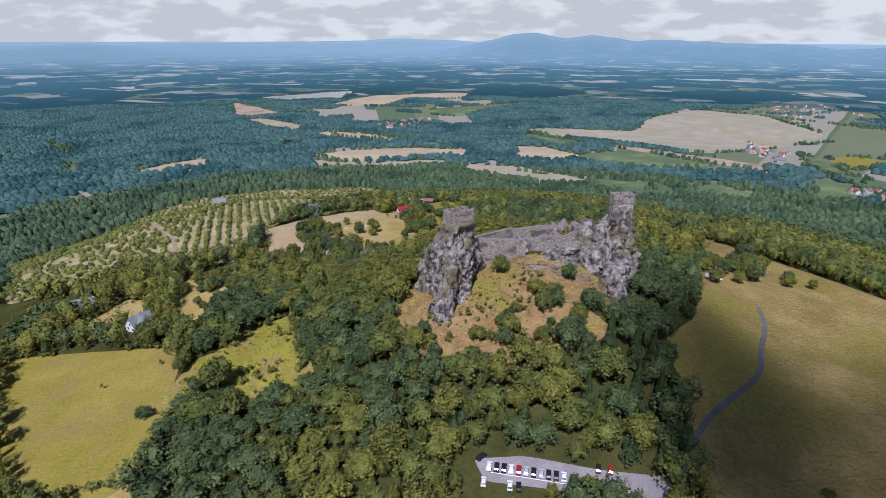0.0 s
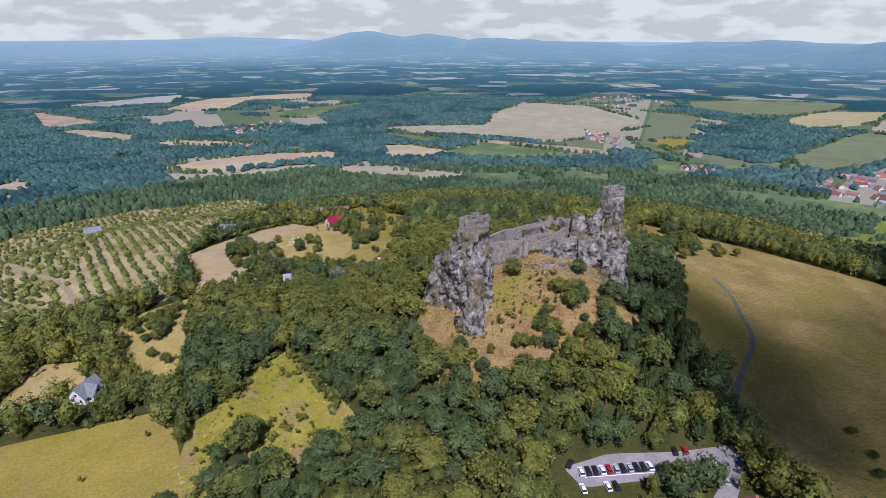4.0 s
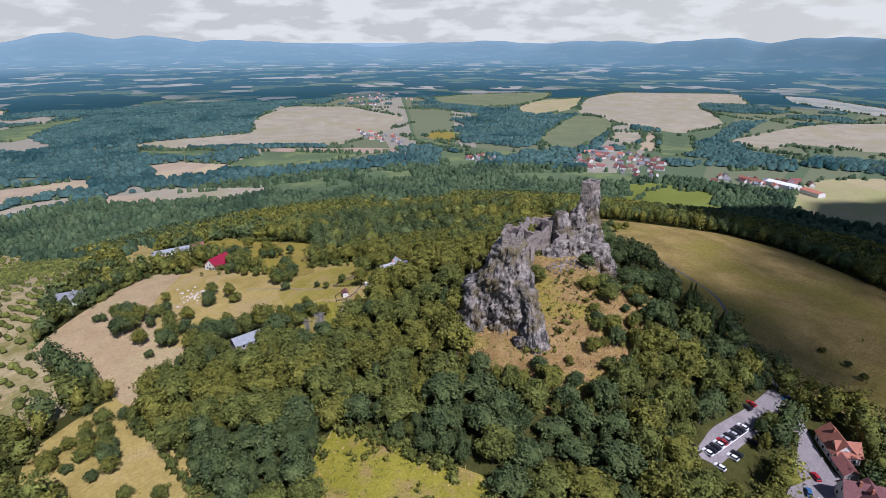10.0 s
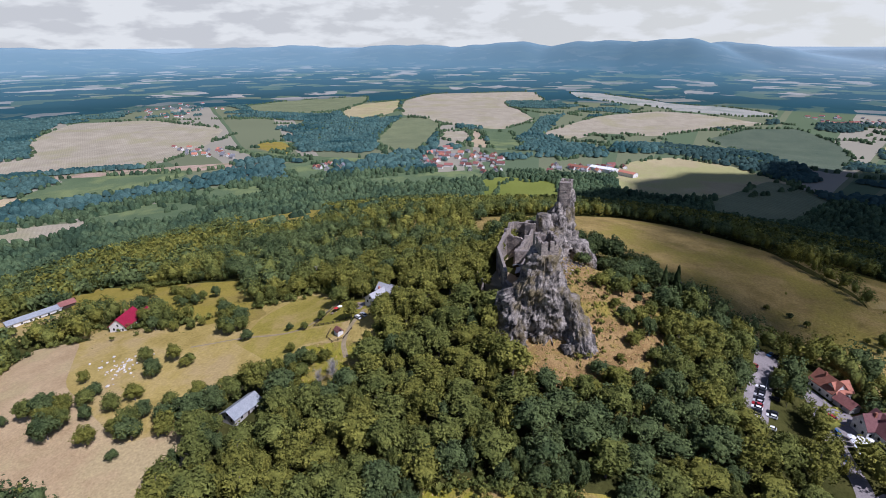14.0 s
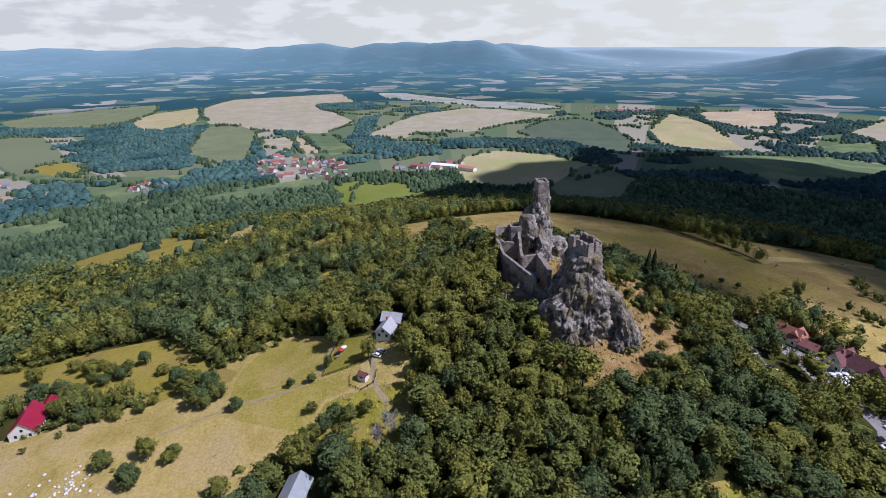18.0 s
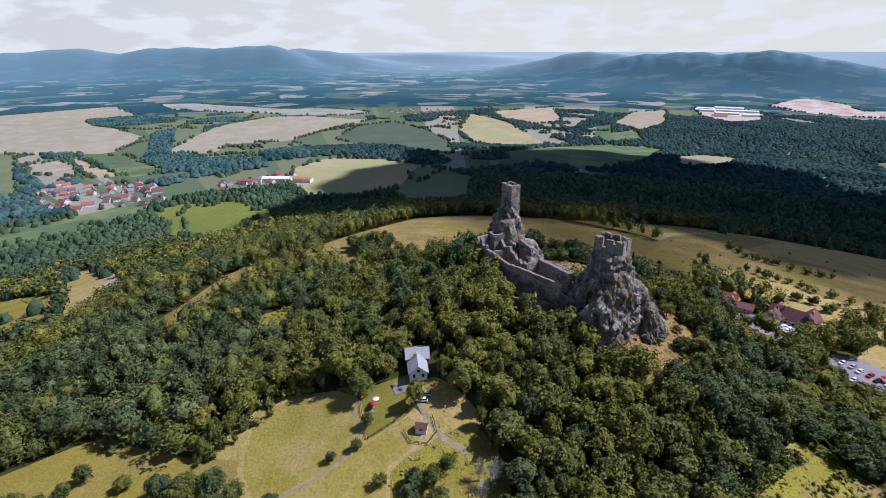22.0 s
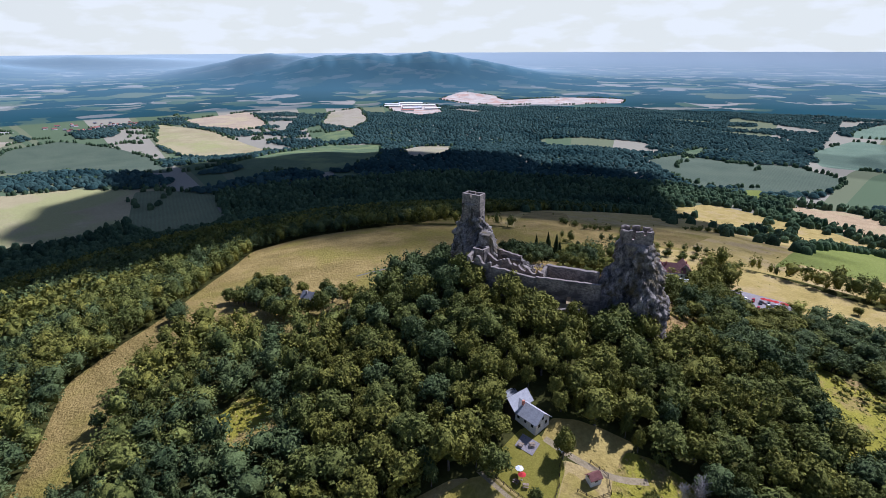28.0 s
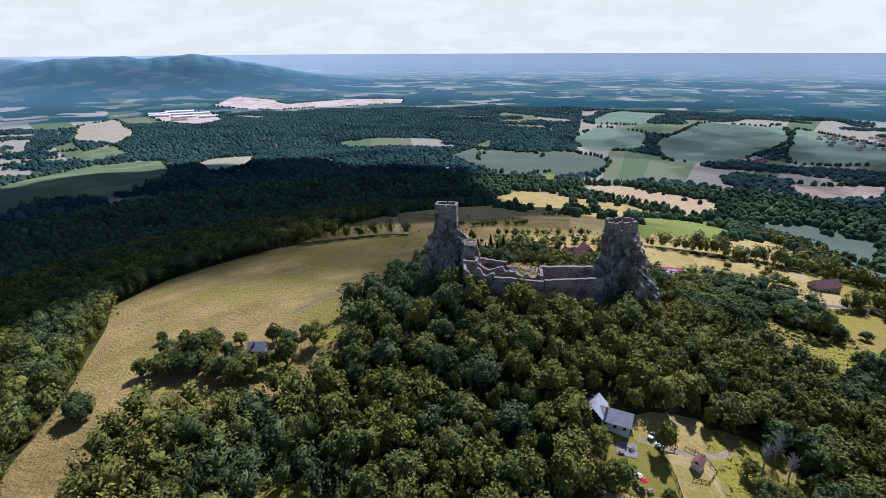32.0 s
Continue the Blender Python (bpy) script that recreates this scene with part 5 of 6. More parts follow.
def plant_woods():
    names = ("oak", "beech", "ash")
    near = pack(275, 2.0, 7.2, 110000, 5, lambda p: (np.hypot(p[:, 0], p[:, 1]) < 275) & in_view(p) & ~open_land(p) & ~castle_ground(p))
    sp = spruce_stand(near)
    conifers, near = near[sp], near[~sp]
    d = np.hypot(near[:, 0] + 60, near[:, 1] - 20)
    near = near[np.argsort(d)]
    kind = species(near, 3)
    rng = np.random.default_rng(8)
    rest = []
    for k, name in enumerate(names):
        q = near[kind == k]
        for i, (x, y, r) in enumerate(q[:210]):
            s = r / 4.9
            plant(name, i % 4, x, y, s, rng.random() * 6.28, (0.42 + 0.6 / s) * (0.82 + 0.4 * rng.random()))
        rest.append(q[210:])
    for k, name in enumerate(names):
        q = rest[k]
        v, f = joined_trees(q[:, :2], [crown(100 + 10 * k + i, 11, 430, 0.10, sub=1, flat=0.6) for i in range(6)], q[:, 2] * 1.06, 7.4 + 1.15 * q[:, 2], 20 + k, foot=0.1)
        stuff("hill_woods", v, f, LEAF[name], "dense broadleaf woods covering the castle hill", "woods")
    for i, (x, y, r) in enumerate(conifers):
        plant("spruce", i % 3, x, y, 0.8 + 0.45 * rng.random(), rng.random() * 6.28)
    inner, outer = scatter(-700, 700, -700, 700, 9.6, 6), scatter(-700, 1000, -1000, 1000, 11.2, 7)
    mid = np.concatenate([inner[np.hypot(*inner.T) < 560], outer[np.hypot(*outer.T) >= 560]])
    r = np.hypot(mid[:, 0], mid[:, 1])
    mid = mid[(r >= 275) & (r < 960) & in_view(mid)]
    vil = village_land(mid)
    mid = mid[~open_land(mid) & (~vil | (np.random.default_rng(2).random(len(mid)) < 0.35))]
    kind = species(mid, 5)
    for k, name in enumerate(names):
        q = mid[kind == k]
        d = np.hypot(q[:, 0], q[:, 1])
        v, f = joined_trees(q[d < 560], [crown(200 + 10 * k + i, 7, 70, 0.24, sub=1) for i in range(5)], 5.9, 11.0, 30 + k, foot=0.0)
        v2, f2 = joined_trees(q[d >= 560], [dome(240 + 10 * k + i, 4, 0.3) for i in range(8)], 3.6 + 4.2 * np.random.default_rng(k).random((d >= 560).sum()), 12.0, 35 + k, foot=-0.1)
        stuff("foot_woods", v, f, LEAF[name], "broadleaf woods at the foot of the castle hill", "woods")
        stuff("valley_woods", v2, f2, LEAF["mid"], "broadleaf woods in the valley between fields", "woods")


def canopy():
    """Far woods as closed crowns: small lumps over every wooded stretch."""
    p = scatter(-2000, 3150, -3150, 3150, 15.5, 9)
    r = np.hypot(p[:, 0], p[:, 1])
    p = p[(r >= 950) & (r < 3100) & in_view(p)]
    p = p[~open_land(p)]
    n = np.array([noise.noise(Vector((x * 0.0016, y * 0.0016, 3.1))) + 0.6 * noise.noise(Vector((x * 0.006, y * 0.006, 1.1))) for x, y in p])
    south_east = (p[:, 0] > 0) & (p[:, 1] < -300) & (p[:, 0] - p[:, 1] * 0.2 < 2300)
    east = (p[:, 0] > 950) & (np.abs(p[:, 1]) < 1900) & (p[:, 1] > -0.75 * p[:, 0])
    keep = ((n > 0.02) & (~east | (n > 0.24))) | ((p[:, 0] > 150) & (p[:, 0] < 1000) & (p[:, 1] > 1700) & (p[:, 1] < 2600)) | (south_east & (n > -0.45)) | ((p[:, 0] < 100) & (p[:, 1] > 0) & (n > -0.14))
    vil = village_land(p)
    keep &= ~east | (n > 0.24)
    for poly in WOODS:
        keep |= inside(np.array(poly, float), p[:, 0], p[:, 1])
    keep &= ~vil | (np.random.default_rng(4).random(len(p)) < 0.3)
    p = p[keep]
    edge = []
    for kind, poly in FIELDS:
        c = poly.mean(0)
        if np.hypot(*c) < 300 or kind in ("road", "track", "park"):
            continue
        for i in range(len(poly)):
            u, w = poly[i], poly[(i + 1) % len(poly)]
            for k in range(int(np.linalg.norm(w - u) / 13)):
                edge.append(u + (w - u) * k * 13 / np.linalg.norm(w - u))
    rng = np.random.default_rng(77)
    lines = []
    for _ in range(150):
        at, way = np.array([rng.uniform(900, 2700), rng.uniform(-1500, 1900)]), rng.uniform(0, 6.283)
        lines.append(int(rng.integers(12, 40)))
        for k in range(lines[-1]):
            edge.append(at.copy())
            way += rng.normal() * 0.08
            at += np.array([math.cos(way), math.sin(way)]) * 10
    edge = np.array(edge)
    first = len(edge) - sum(lines)
    edge = np.concatenate([edge[:first], edge[first:][~open_land(edge[first:])]])
    out = np.array([noise.noise(Vector((x * 0.011, y * 0.011, 7.7))) for x, y in edge])
    edge = edge[(out > -0.16) & in_view(edge)] + np.random.default_rng(6).normal(size=((out > -0.16) & in_view(edge)).sum() * 2).reshape(-1, 2) * 4
    edge = edge[np.hypot(edge[:, 0], edge[:, 1]) > 330]
    forms = [dome(60 + i, 0, 0.4) for i in range(6)]
    v, f = joined_trees(edge, [dome(500 + i, 5, 0.3) for i in range(4)], 5.4, 9.5, 41, foot=-0.1)
    stuff("hedgerows", v, f, LEAF["mid"], "dark green hedgerow trees along the fields", "hedge")
    # northern woods take the lighter haze-painted leaves, southern ones the darker
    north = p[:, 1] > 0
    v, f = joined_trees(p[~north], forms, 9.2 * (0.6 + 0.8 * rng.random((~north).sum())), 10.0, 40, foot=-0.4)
    stuff("far_woods", v, f, LEAF["far"], "dark far woods of rounded crowns, blue haze painted in", "woods")
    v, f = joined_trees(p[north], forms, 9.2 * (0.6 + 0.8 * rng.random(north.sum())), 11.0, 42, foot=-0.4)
    stuff("far_woods", v, f, LEAF["north"], "far northern woods with pale blue haze painted in", "woods")


# ---- houses ----
def gable_house(label, category, x, y, turn, length, width, eave, rise, wall_mat, roof_mat, over=0.6, windows=3, chimney=True, floors=1, porch=False, base=None, door=True):
    """A gabled house, ridge along its own x. Parts: walls, two roof slopes, windows, door, chimney."""
    g = hz(x, y) if base is None else base
    t = thing(category if category != "house" else "house", label, category, pose(x, y, g, rz=turn))
    L, W = length / 2, width / 2
    bm = bmesh.new()
    prof = [(-W, -1.5), (W, -1.5), (W, eave), (0, eave + rise), (-W, eave)]
    a = [bm.verts.new((-L, p, z)) for p, z in prof]
    b = [bm.verts.new((L, p, z)) for p, z in prof]
    bm.faces.new(a[::-1])
    bm.faces.new(b)
    for i in range(5):
        j = (i + 1) % 5
        bm.faces.new((a[i], a[j], b[j], b[i]))
    bmesh.ops.recalc_face_normals(bm, faces=bm.faces)
    part("wall", bm, wall_mat, t)
    k = rise / W
    for s in (-1, 1):
        bm = bmesh.new()
        e = W + over
        q = [(0, rise + eave + 0.08), (s * e, eave - over * k + 0.08), (s * e, eave - over * k + 0.28), (0, rise + eave + 0.30)]
        a = [bm.verts.new((-L - over, p, z)) for p, z in q]
        b = [bm.verts.new((L + over, p, z)) for p, z in q]
        bm.faces.new(a)
        bm.faces.new(b)
        for i in range(4):
            bm.faces.new((a[i], a[(i + 1) % 4], b[(i + 1) % 4], b[i]))
        bmesh.ops.recalc_face_normals(bm, faces=bm.faces)
        part("roof_slope", bm, roof_mat, t)
    for fl in range(floors):
        for s in (-1, 1):
            for i in range(windows):
                wx = -L + (i + 0.5) * length / windows
                z0 = 0.9 + fl * 2.7
                part("window", boxed(wx - 0.5, s * (W + 0.02) - 0.05, z0, wx + 0.5, s * (W + 0.02) + 0.05, z0 + 1.3), window_glass, t)
    for s in (-1, 1):
        part("window", boxed(s * (L + 0.02) - 0.05, -0.5, eave + 0.2, s * (L + 0.02) + 0.05, 0.5, eave + 1.3), window_glass, t)
        if width > 6:
            for o in (-width * 0.25, width * 0.25):
                part("window", boxed(s * (L + 0.02) - 0.05, o - 0.5, 0.9, s * (L + 0.02) + 0.05, o + 0.5, 2.2), window_glass, t)
    if door:
        part("door", boxed(-0.5, -W - 0.09, 0, 0.5, -W - 0.02, 2.05), dark_wood, t, "dark wooden door")
    if chimney:
        part("chimney", boxed(L * 0.3 - 0.4, 0.4, eave + rise * 0.4, L * 0.3 + 0.4, 1.2, eave + rise + 1.1), grey_wall if roof_mat is grey_roof else orange_roof, t, "square masonry chimney")
    CLEARED.append((x, y, 4.0 if category == "shelter" else max(length, width) * 0.62 + 2.5))
    return t


def near_houses():
    gable_house("white and dark timber cottage with a grey slate roof", "cottage", -37, 75.7, -12, 12, 6.6, 2.9, 2.6, plaster, pale_slate, windows=4)
    gable_house("cross wing of the cottage under a grey roof", "cottage", -31.5, 74.2, 78, 8.5, 5.6, 3.0, 2.8, dark_wood, pale_slate, windows=2, chimney=False)
    gable_house("low side annex with a flat grey roof", "shed", -27.6, 72.4, 78, 4, 3, 2.2, 0.8, dark_wood, grey_roof, windows=1, chimney=False)
    gable_house("tiny white hut with a red roof beside the drive", "hut", -63.2, 82, 60, 3.8, 2.8, 1.9, 1.2, plaster, red_roof, windows=1, chimney=False, over=0.3)
    gable_house("white house with a crimson sheet roof in the meadow", "house", -69.5, 221, 20, 15, 10, 3.2, 4.6, plaster, crimson_roof, windows=4)
    gable_house("small red-roofed shed beside the white house", "shed", -57, 222, 20, 7, 5, 2.4, 1.6, dark_wood, crimson_roof, windows=1, chimney=False)
    gable_house("long low white shed with a grey roof", "barn", -67, 316, -12, 30, 7, 3.0, 1.6, plaster, metal_roof, windows=6, chimney=False)
    gable_house("dark shed beside the long barn", "shed", -48, 312, -12, 9, 6, 3.0, 1.8, dark_wood, red_roof, windows=1, chimney=False)
    gable_house("white house with a steep grey roof and gable", "house", -154, 241, -20, 13, 9, 3.6, 4.6, plaster, grey_roof, windows=3)
    gable_house("white house with a dark grey roof in the orchard", "house", -278, 341, 15, 13, 9, 3.6, 4.0, plaster, grey_roof, windows=3)
    gable_house("white house with a slate roof by the orchard", "house", -208, 23, 60, 11, 8, 3.4, 4.2, plaster, grey_roof, windows=3)
    gable_house("cross gable of the white orchard house under slates", "house", -205.5, 21, 150, 7, 6, 3.4, 3.6, plaster, grey_roof, windows=2, chimney=False)
    gable_house("long grey-roofed house behind shrubs", "house", -268, 66, 30, 18, 8, 3.4, 3.6, plaster, grey_roof, windows=4)
    gable_house("grey barn with a bright sheet roof at the wood edge", "barn", -112, 96.5, -4, 14, 7.5, 2.8, 2.4, grey_wall, metal_roof, windows=2, chimney=False)
    gable_house("white cottage with a grey roof at the field edge", "cottage", 116, 45, 15, 7.5, 6, 2.8, 2.6, plaster, grey_roof, windows=2)
    gable_house("house with an orange tiled roof by the car park", "house", 7, -125, 35, 12, 8, 4.0, 4.2, plaster, orange_roof, windows=3, floors=1)
    gable_house("cross gable with an orange tiled roof", "house", 5, -128, 125, 8, 7, 4.0, 3.6, plaster, orange_roof, windows=2, chimney=False)
    gable_house("low shed with a red tiled roof beside the house", "shed", -3, -130, 35, 8, 5, 2.8, 2.2, grey_wall, red_roof, windows=1, chimney=False)
    gable_house("large inn with a brown tiled roof", "inn", -22, -140, 25, 18, 9, 4.0, 4.6, plaster, brown_roof, windows=5, floors=1)
    gable_house("inn wing with a reddish gabled roof", "inn", -17, -136, 115, 12, 8, 4.2, 4.6, plaster, brown_roof, windows=4)
    gable_house("inn wing with a dark roof", "inn", -29, -147, 115, 11, 8, 4.0, 4.4, grey_wall, brown_roof, windows=4)
    gable_house("brown-roofed barn by the lower car park", "barn", -178, -134, 20, 16, 9, 3.4, 3.6, grey_wall, brown_roof, windows=3, chimney=False)
    gable_house("small shelter with a red roof outside the castle wall", "shelter", 12.7, 38.2, 4, 9, 4, 2.4, 1.0, dark_wood, red_roof, windows=2, chimney=False, base=43.0)
    gable_house("small court building with a grey sheet roof", "shelter", -6, 14, 4, 5, 3.5, 2.2, 0.7, dark_wood, metal_roof, windows=1, chimney=False, base=47.2)
    gable_house("lean-to shelter with a teal sheet roof in the court", "shelter", -14, 10.5, 10, 6, 4, 2.2, 0.8, dark_wood, metal_roof, windows=1, chimney=False, base=47.2)


def villages():
    """Village houses: a few built once, then repeated over the built-up land."""
    kinds = []
    for i, (lab, wl_, rf, L, W) in enumerate((("small white village house with a red tiled roof", plaster, red_roof, 13, 9), ("pale village house with an orange tiled roof", plaster, orange_roof, 15, 9),
                                              ("grey village house with a slate roof", grey_wall, grey_roof, 12, 9), ("white village barn with a red roof", plaster, red_roof, 20, 10))):
        kinds.append(gable_house(lab, "house", 900 + 30 * i, 480, 10 + 50 * i, L, W, 4.5, 4.2, wl_, rf, windows=2))
    rng = random.Random(12)
    first = True
    for poly in VILLAGES:
        p = np.array(poly, float)
        r = float(np.hypot(*p.mean(0)))
        q = scatter(p[:, 0].min(), p[:, 0].max(), p[:, 1].min(), p[:, 1].max(), 27 if r < 1300 else 42, int(r))
        q = q[inside(p, q[:, 0], q[:, 1])]
        rng.shuffle(idx := list(range(len(q))))
        for i in idx[:60 if r < 1300 else 34]:
            x, y = q[i]
            copy_thing(kinds[rng.choice((0, 1, 2, 2, 3, 0))], pose(x, y, hz(x, y), rz=rng.choice((10, 100, 30, 120, 65)) + rng.uniform(-9, 9)))
            CLEARED.append((x, y, 9))
    # white works halls by the village and at the quarry
    for x, y, a, L, W, m in ((1010, 95, 70, 60, 24, white_sheet), (1000, 150, 70, 50, 16, orange_roof), (985, 40, 60, 40, 18, orange_roof),
                             (2230, -2440, 40, 150, 60, white_sheet), (2120, -2330, 40, 120, 40, white_sheet), (2010, -2200, 50, 110, 50, white_sheet), (2250, -2290, 30, 90, 40, white_sheet),
                             (2050, -2400, 40, 80, 30, white_sheet), (1930, -2070, 50, 70, 30, orange_roof), (2160, -2200, 35, 100, 36, white_sheet), (1880, -2230, 48, 90, 30, white_sheet)):
        gable_house("long white industrial hall", "hall", x, y, a, L, W, 8, 3, plaster, m, windows=6, chimney=False)


# ---- cars ----
def car_master(paint, label):
    t = thing("car", label, "car", group="parked cars", m=pose(0, 0, -500))
    bm = bmesh.new()
    side = [(-2.1, 0.35), (2.1, 0.35), (2.15, 0.75), (1.95, 0.92), (1.05, 1.0), (-1.95, 1.02), (-2.12, 0.8)]
    a = [bm.verts.new((x, -0.86, z)) for x, z in side]
    b = [bm.verts.new((x, 0.86, z)) for x, z in side]
    bm.faces.new(a)
    bm.faces.new(b[::-1])
    for i in range(len(side)):
        bm.faces.new((a[i], a[(i + 1) % len(side)], b[(i + 1) % len(side)], b[i]))
    bmesh.ops.recalc_face_normals(bm, faces=bm.faces)
    part("body", bm, paint, t)
    bm = bmesh.new()
    a = [bm.verts.new(p) for p in ((1.05, -0.8, 1.0), (1.05, 0.8, 1.0), (-1.9, 0.8, 1.02), (-1.9, -0.8, 1.02))]
    b = [bm.verts.new(p) for p in ((0.35, -0.62, 1.44), (0.35, 0.62, 1.44), (-1.45, 0.62, 1.44), (-1.45, -0.62, 1.44))]
    for i in range(4):
        bm.faces.new((a[i], a[(i + 1) % 4], b[(i + 1) % 4], b[i]))
    bm.faces.new(b)
    bmesh.ops.recalc_face_normals(bm, faces=bm.faces)
    part("cabin_glass", bm, window_glass, t, "dark car windows")
    part("roof", boxed(-1.45, -0.64, 1.44, 0.36, 0.64, 1.49), paint, t)
    for x in (-1.3, 1.3):
        for y in (-0.8, 0.8):
            bm = bmesh.new()
            bmesh.ops.create_cone(bm, cap_ends=True, segments=12, radius1=0.32, radius2=0.32, depth=0.2, matrix=Matrix.Translation((x, y, 0.32)) @ Matrix.Rotation(math.pi / 2, 4, "X"))
            part("wheel", bm, tyre, t)
    return t


def cars():
    paints = []
    for name, c, lab in (("white", (0.75, 0.75, 0.75), "white car parked on the asphalt"), ("black", (0.02, 0.02, 0.025), "black car parked on the asphalt"), ("silver", (0.42, 0.43, 0.45), "silver car parked on the asphalt"),
                         ("red", (0.33, 0.02, 0.025), "dark red car parked on the asphalt"), ("blue", (0.05, 0.12, 0.25), "blue car parked on the asphalt")):
        m = material(name + "_car_paint", c, tuple(min(1, k * 1.08) for k in c), 1.0, rough=0.3, bump=0)
        paints.append(car_master(m, lab))
    used = set()
    order = (0, 1, 1, 0, 3, 2, 1, 2, 1, 1, 0, 1, 0)
    spots = [(-34 + i * 2.5, -92.3 - i * 0.47, 76, order[i]) for i in range(11)]
    spots += [(-36.5 + i * 2.9, -97.6 - i * 0.55, 80, (0, 3, 3, 0, 1, 0, 3, 1, 1, 2, 1)[i]) for i in (0, 3, 4, 8)] + [(7.5, -95.4, 70, 3), (3.5, -94.8, 70, 1), (25, -104.5, 150, 4), (26, -107.5, 150, 1), (-36.4, -88.9, 40, 1)]
    spots += [(-13, -123, 40, 3), (-23, -122.8, 20, 4), (-39, -122, 20, 4), (-52, 78.5, 65, 0), (-50, 76.5, 60, 2), (14, -109, 60, 2)]
    spots += [(-62 - i * 4.0, -127 - (i % 2) * 1.0, 95, (0, 2, 0, 3, 1, 0, 2)[i]) for i in range(7)] + [(-70 - i * 4.2, -117, 95, (1, 0, 3, 2, 0)[i]) for i in range(5)]
    for x, y, a, k in spots:
        m = pose(x, y, hz(x, y) + 0.02, rz=a)
        if k in used:
            copy_thing(paints[k], m)
        else:
            used.add(k)
            paints[k].matrix_basis = m


def car_park_lines():
    bm = bmesh.new()
    for i in range(14):
        x, y = -33.5 + i * 2.5, -94.2 - i * 0.5
        z = hz(x, y) + 0.05
        v = [bm.verts.new((x + dx, y + dy, hz(x + dx, y + dy) + 0.08)) for dx, dy in ((0, 0), (2.5, -0.5), (2.55, -0.25), (0.05, 0.25))]
        bm.faces.new(v)
    ob = part("line_marking", bm, white_paint)
    tagged(ob, "long white painted line on the car park", "marking", kind="structure")


# ---- shrubs, boulders, fences ----
def shrubs():
    k = 0
    rng = random.Random(5)
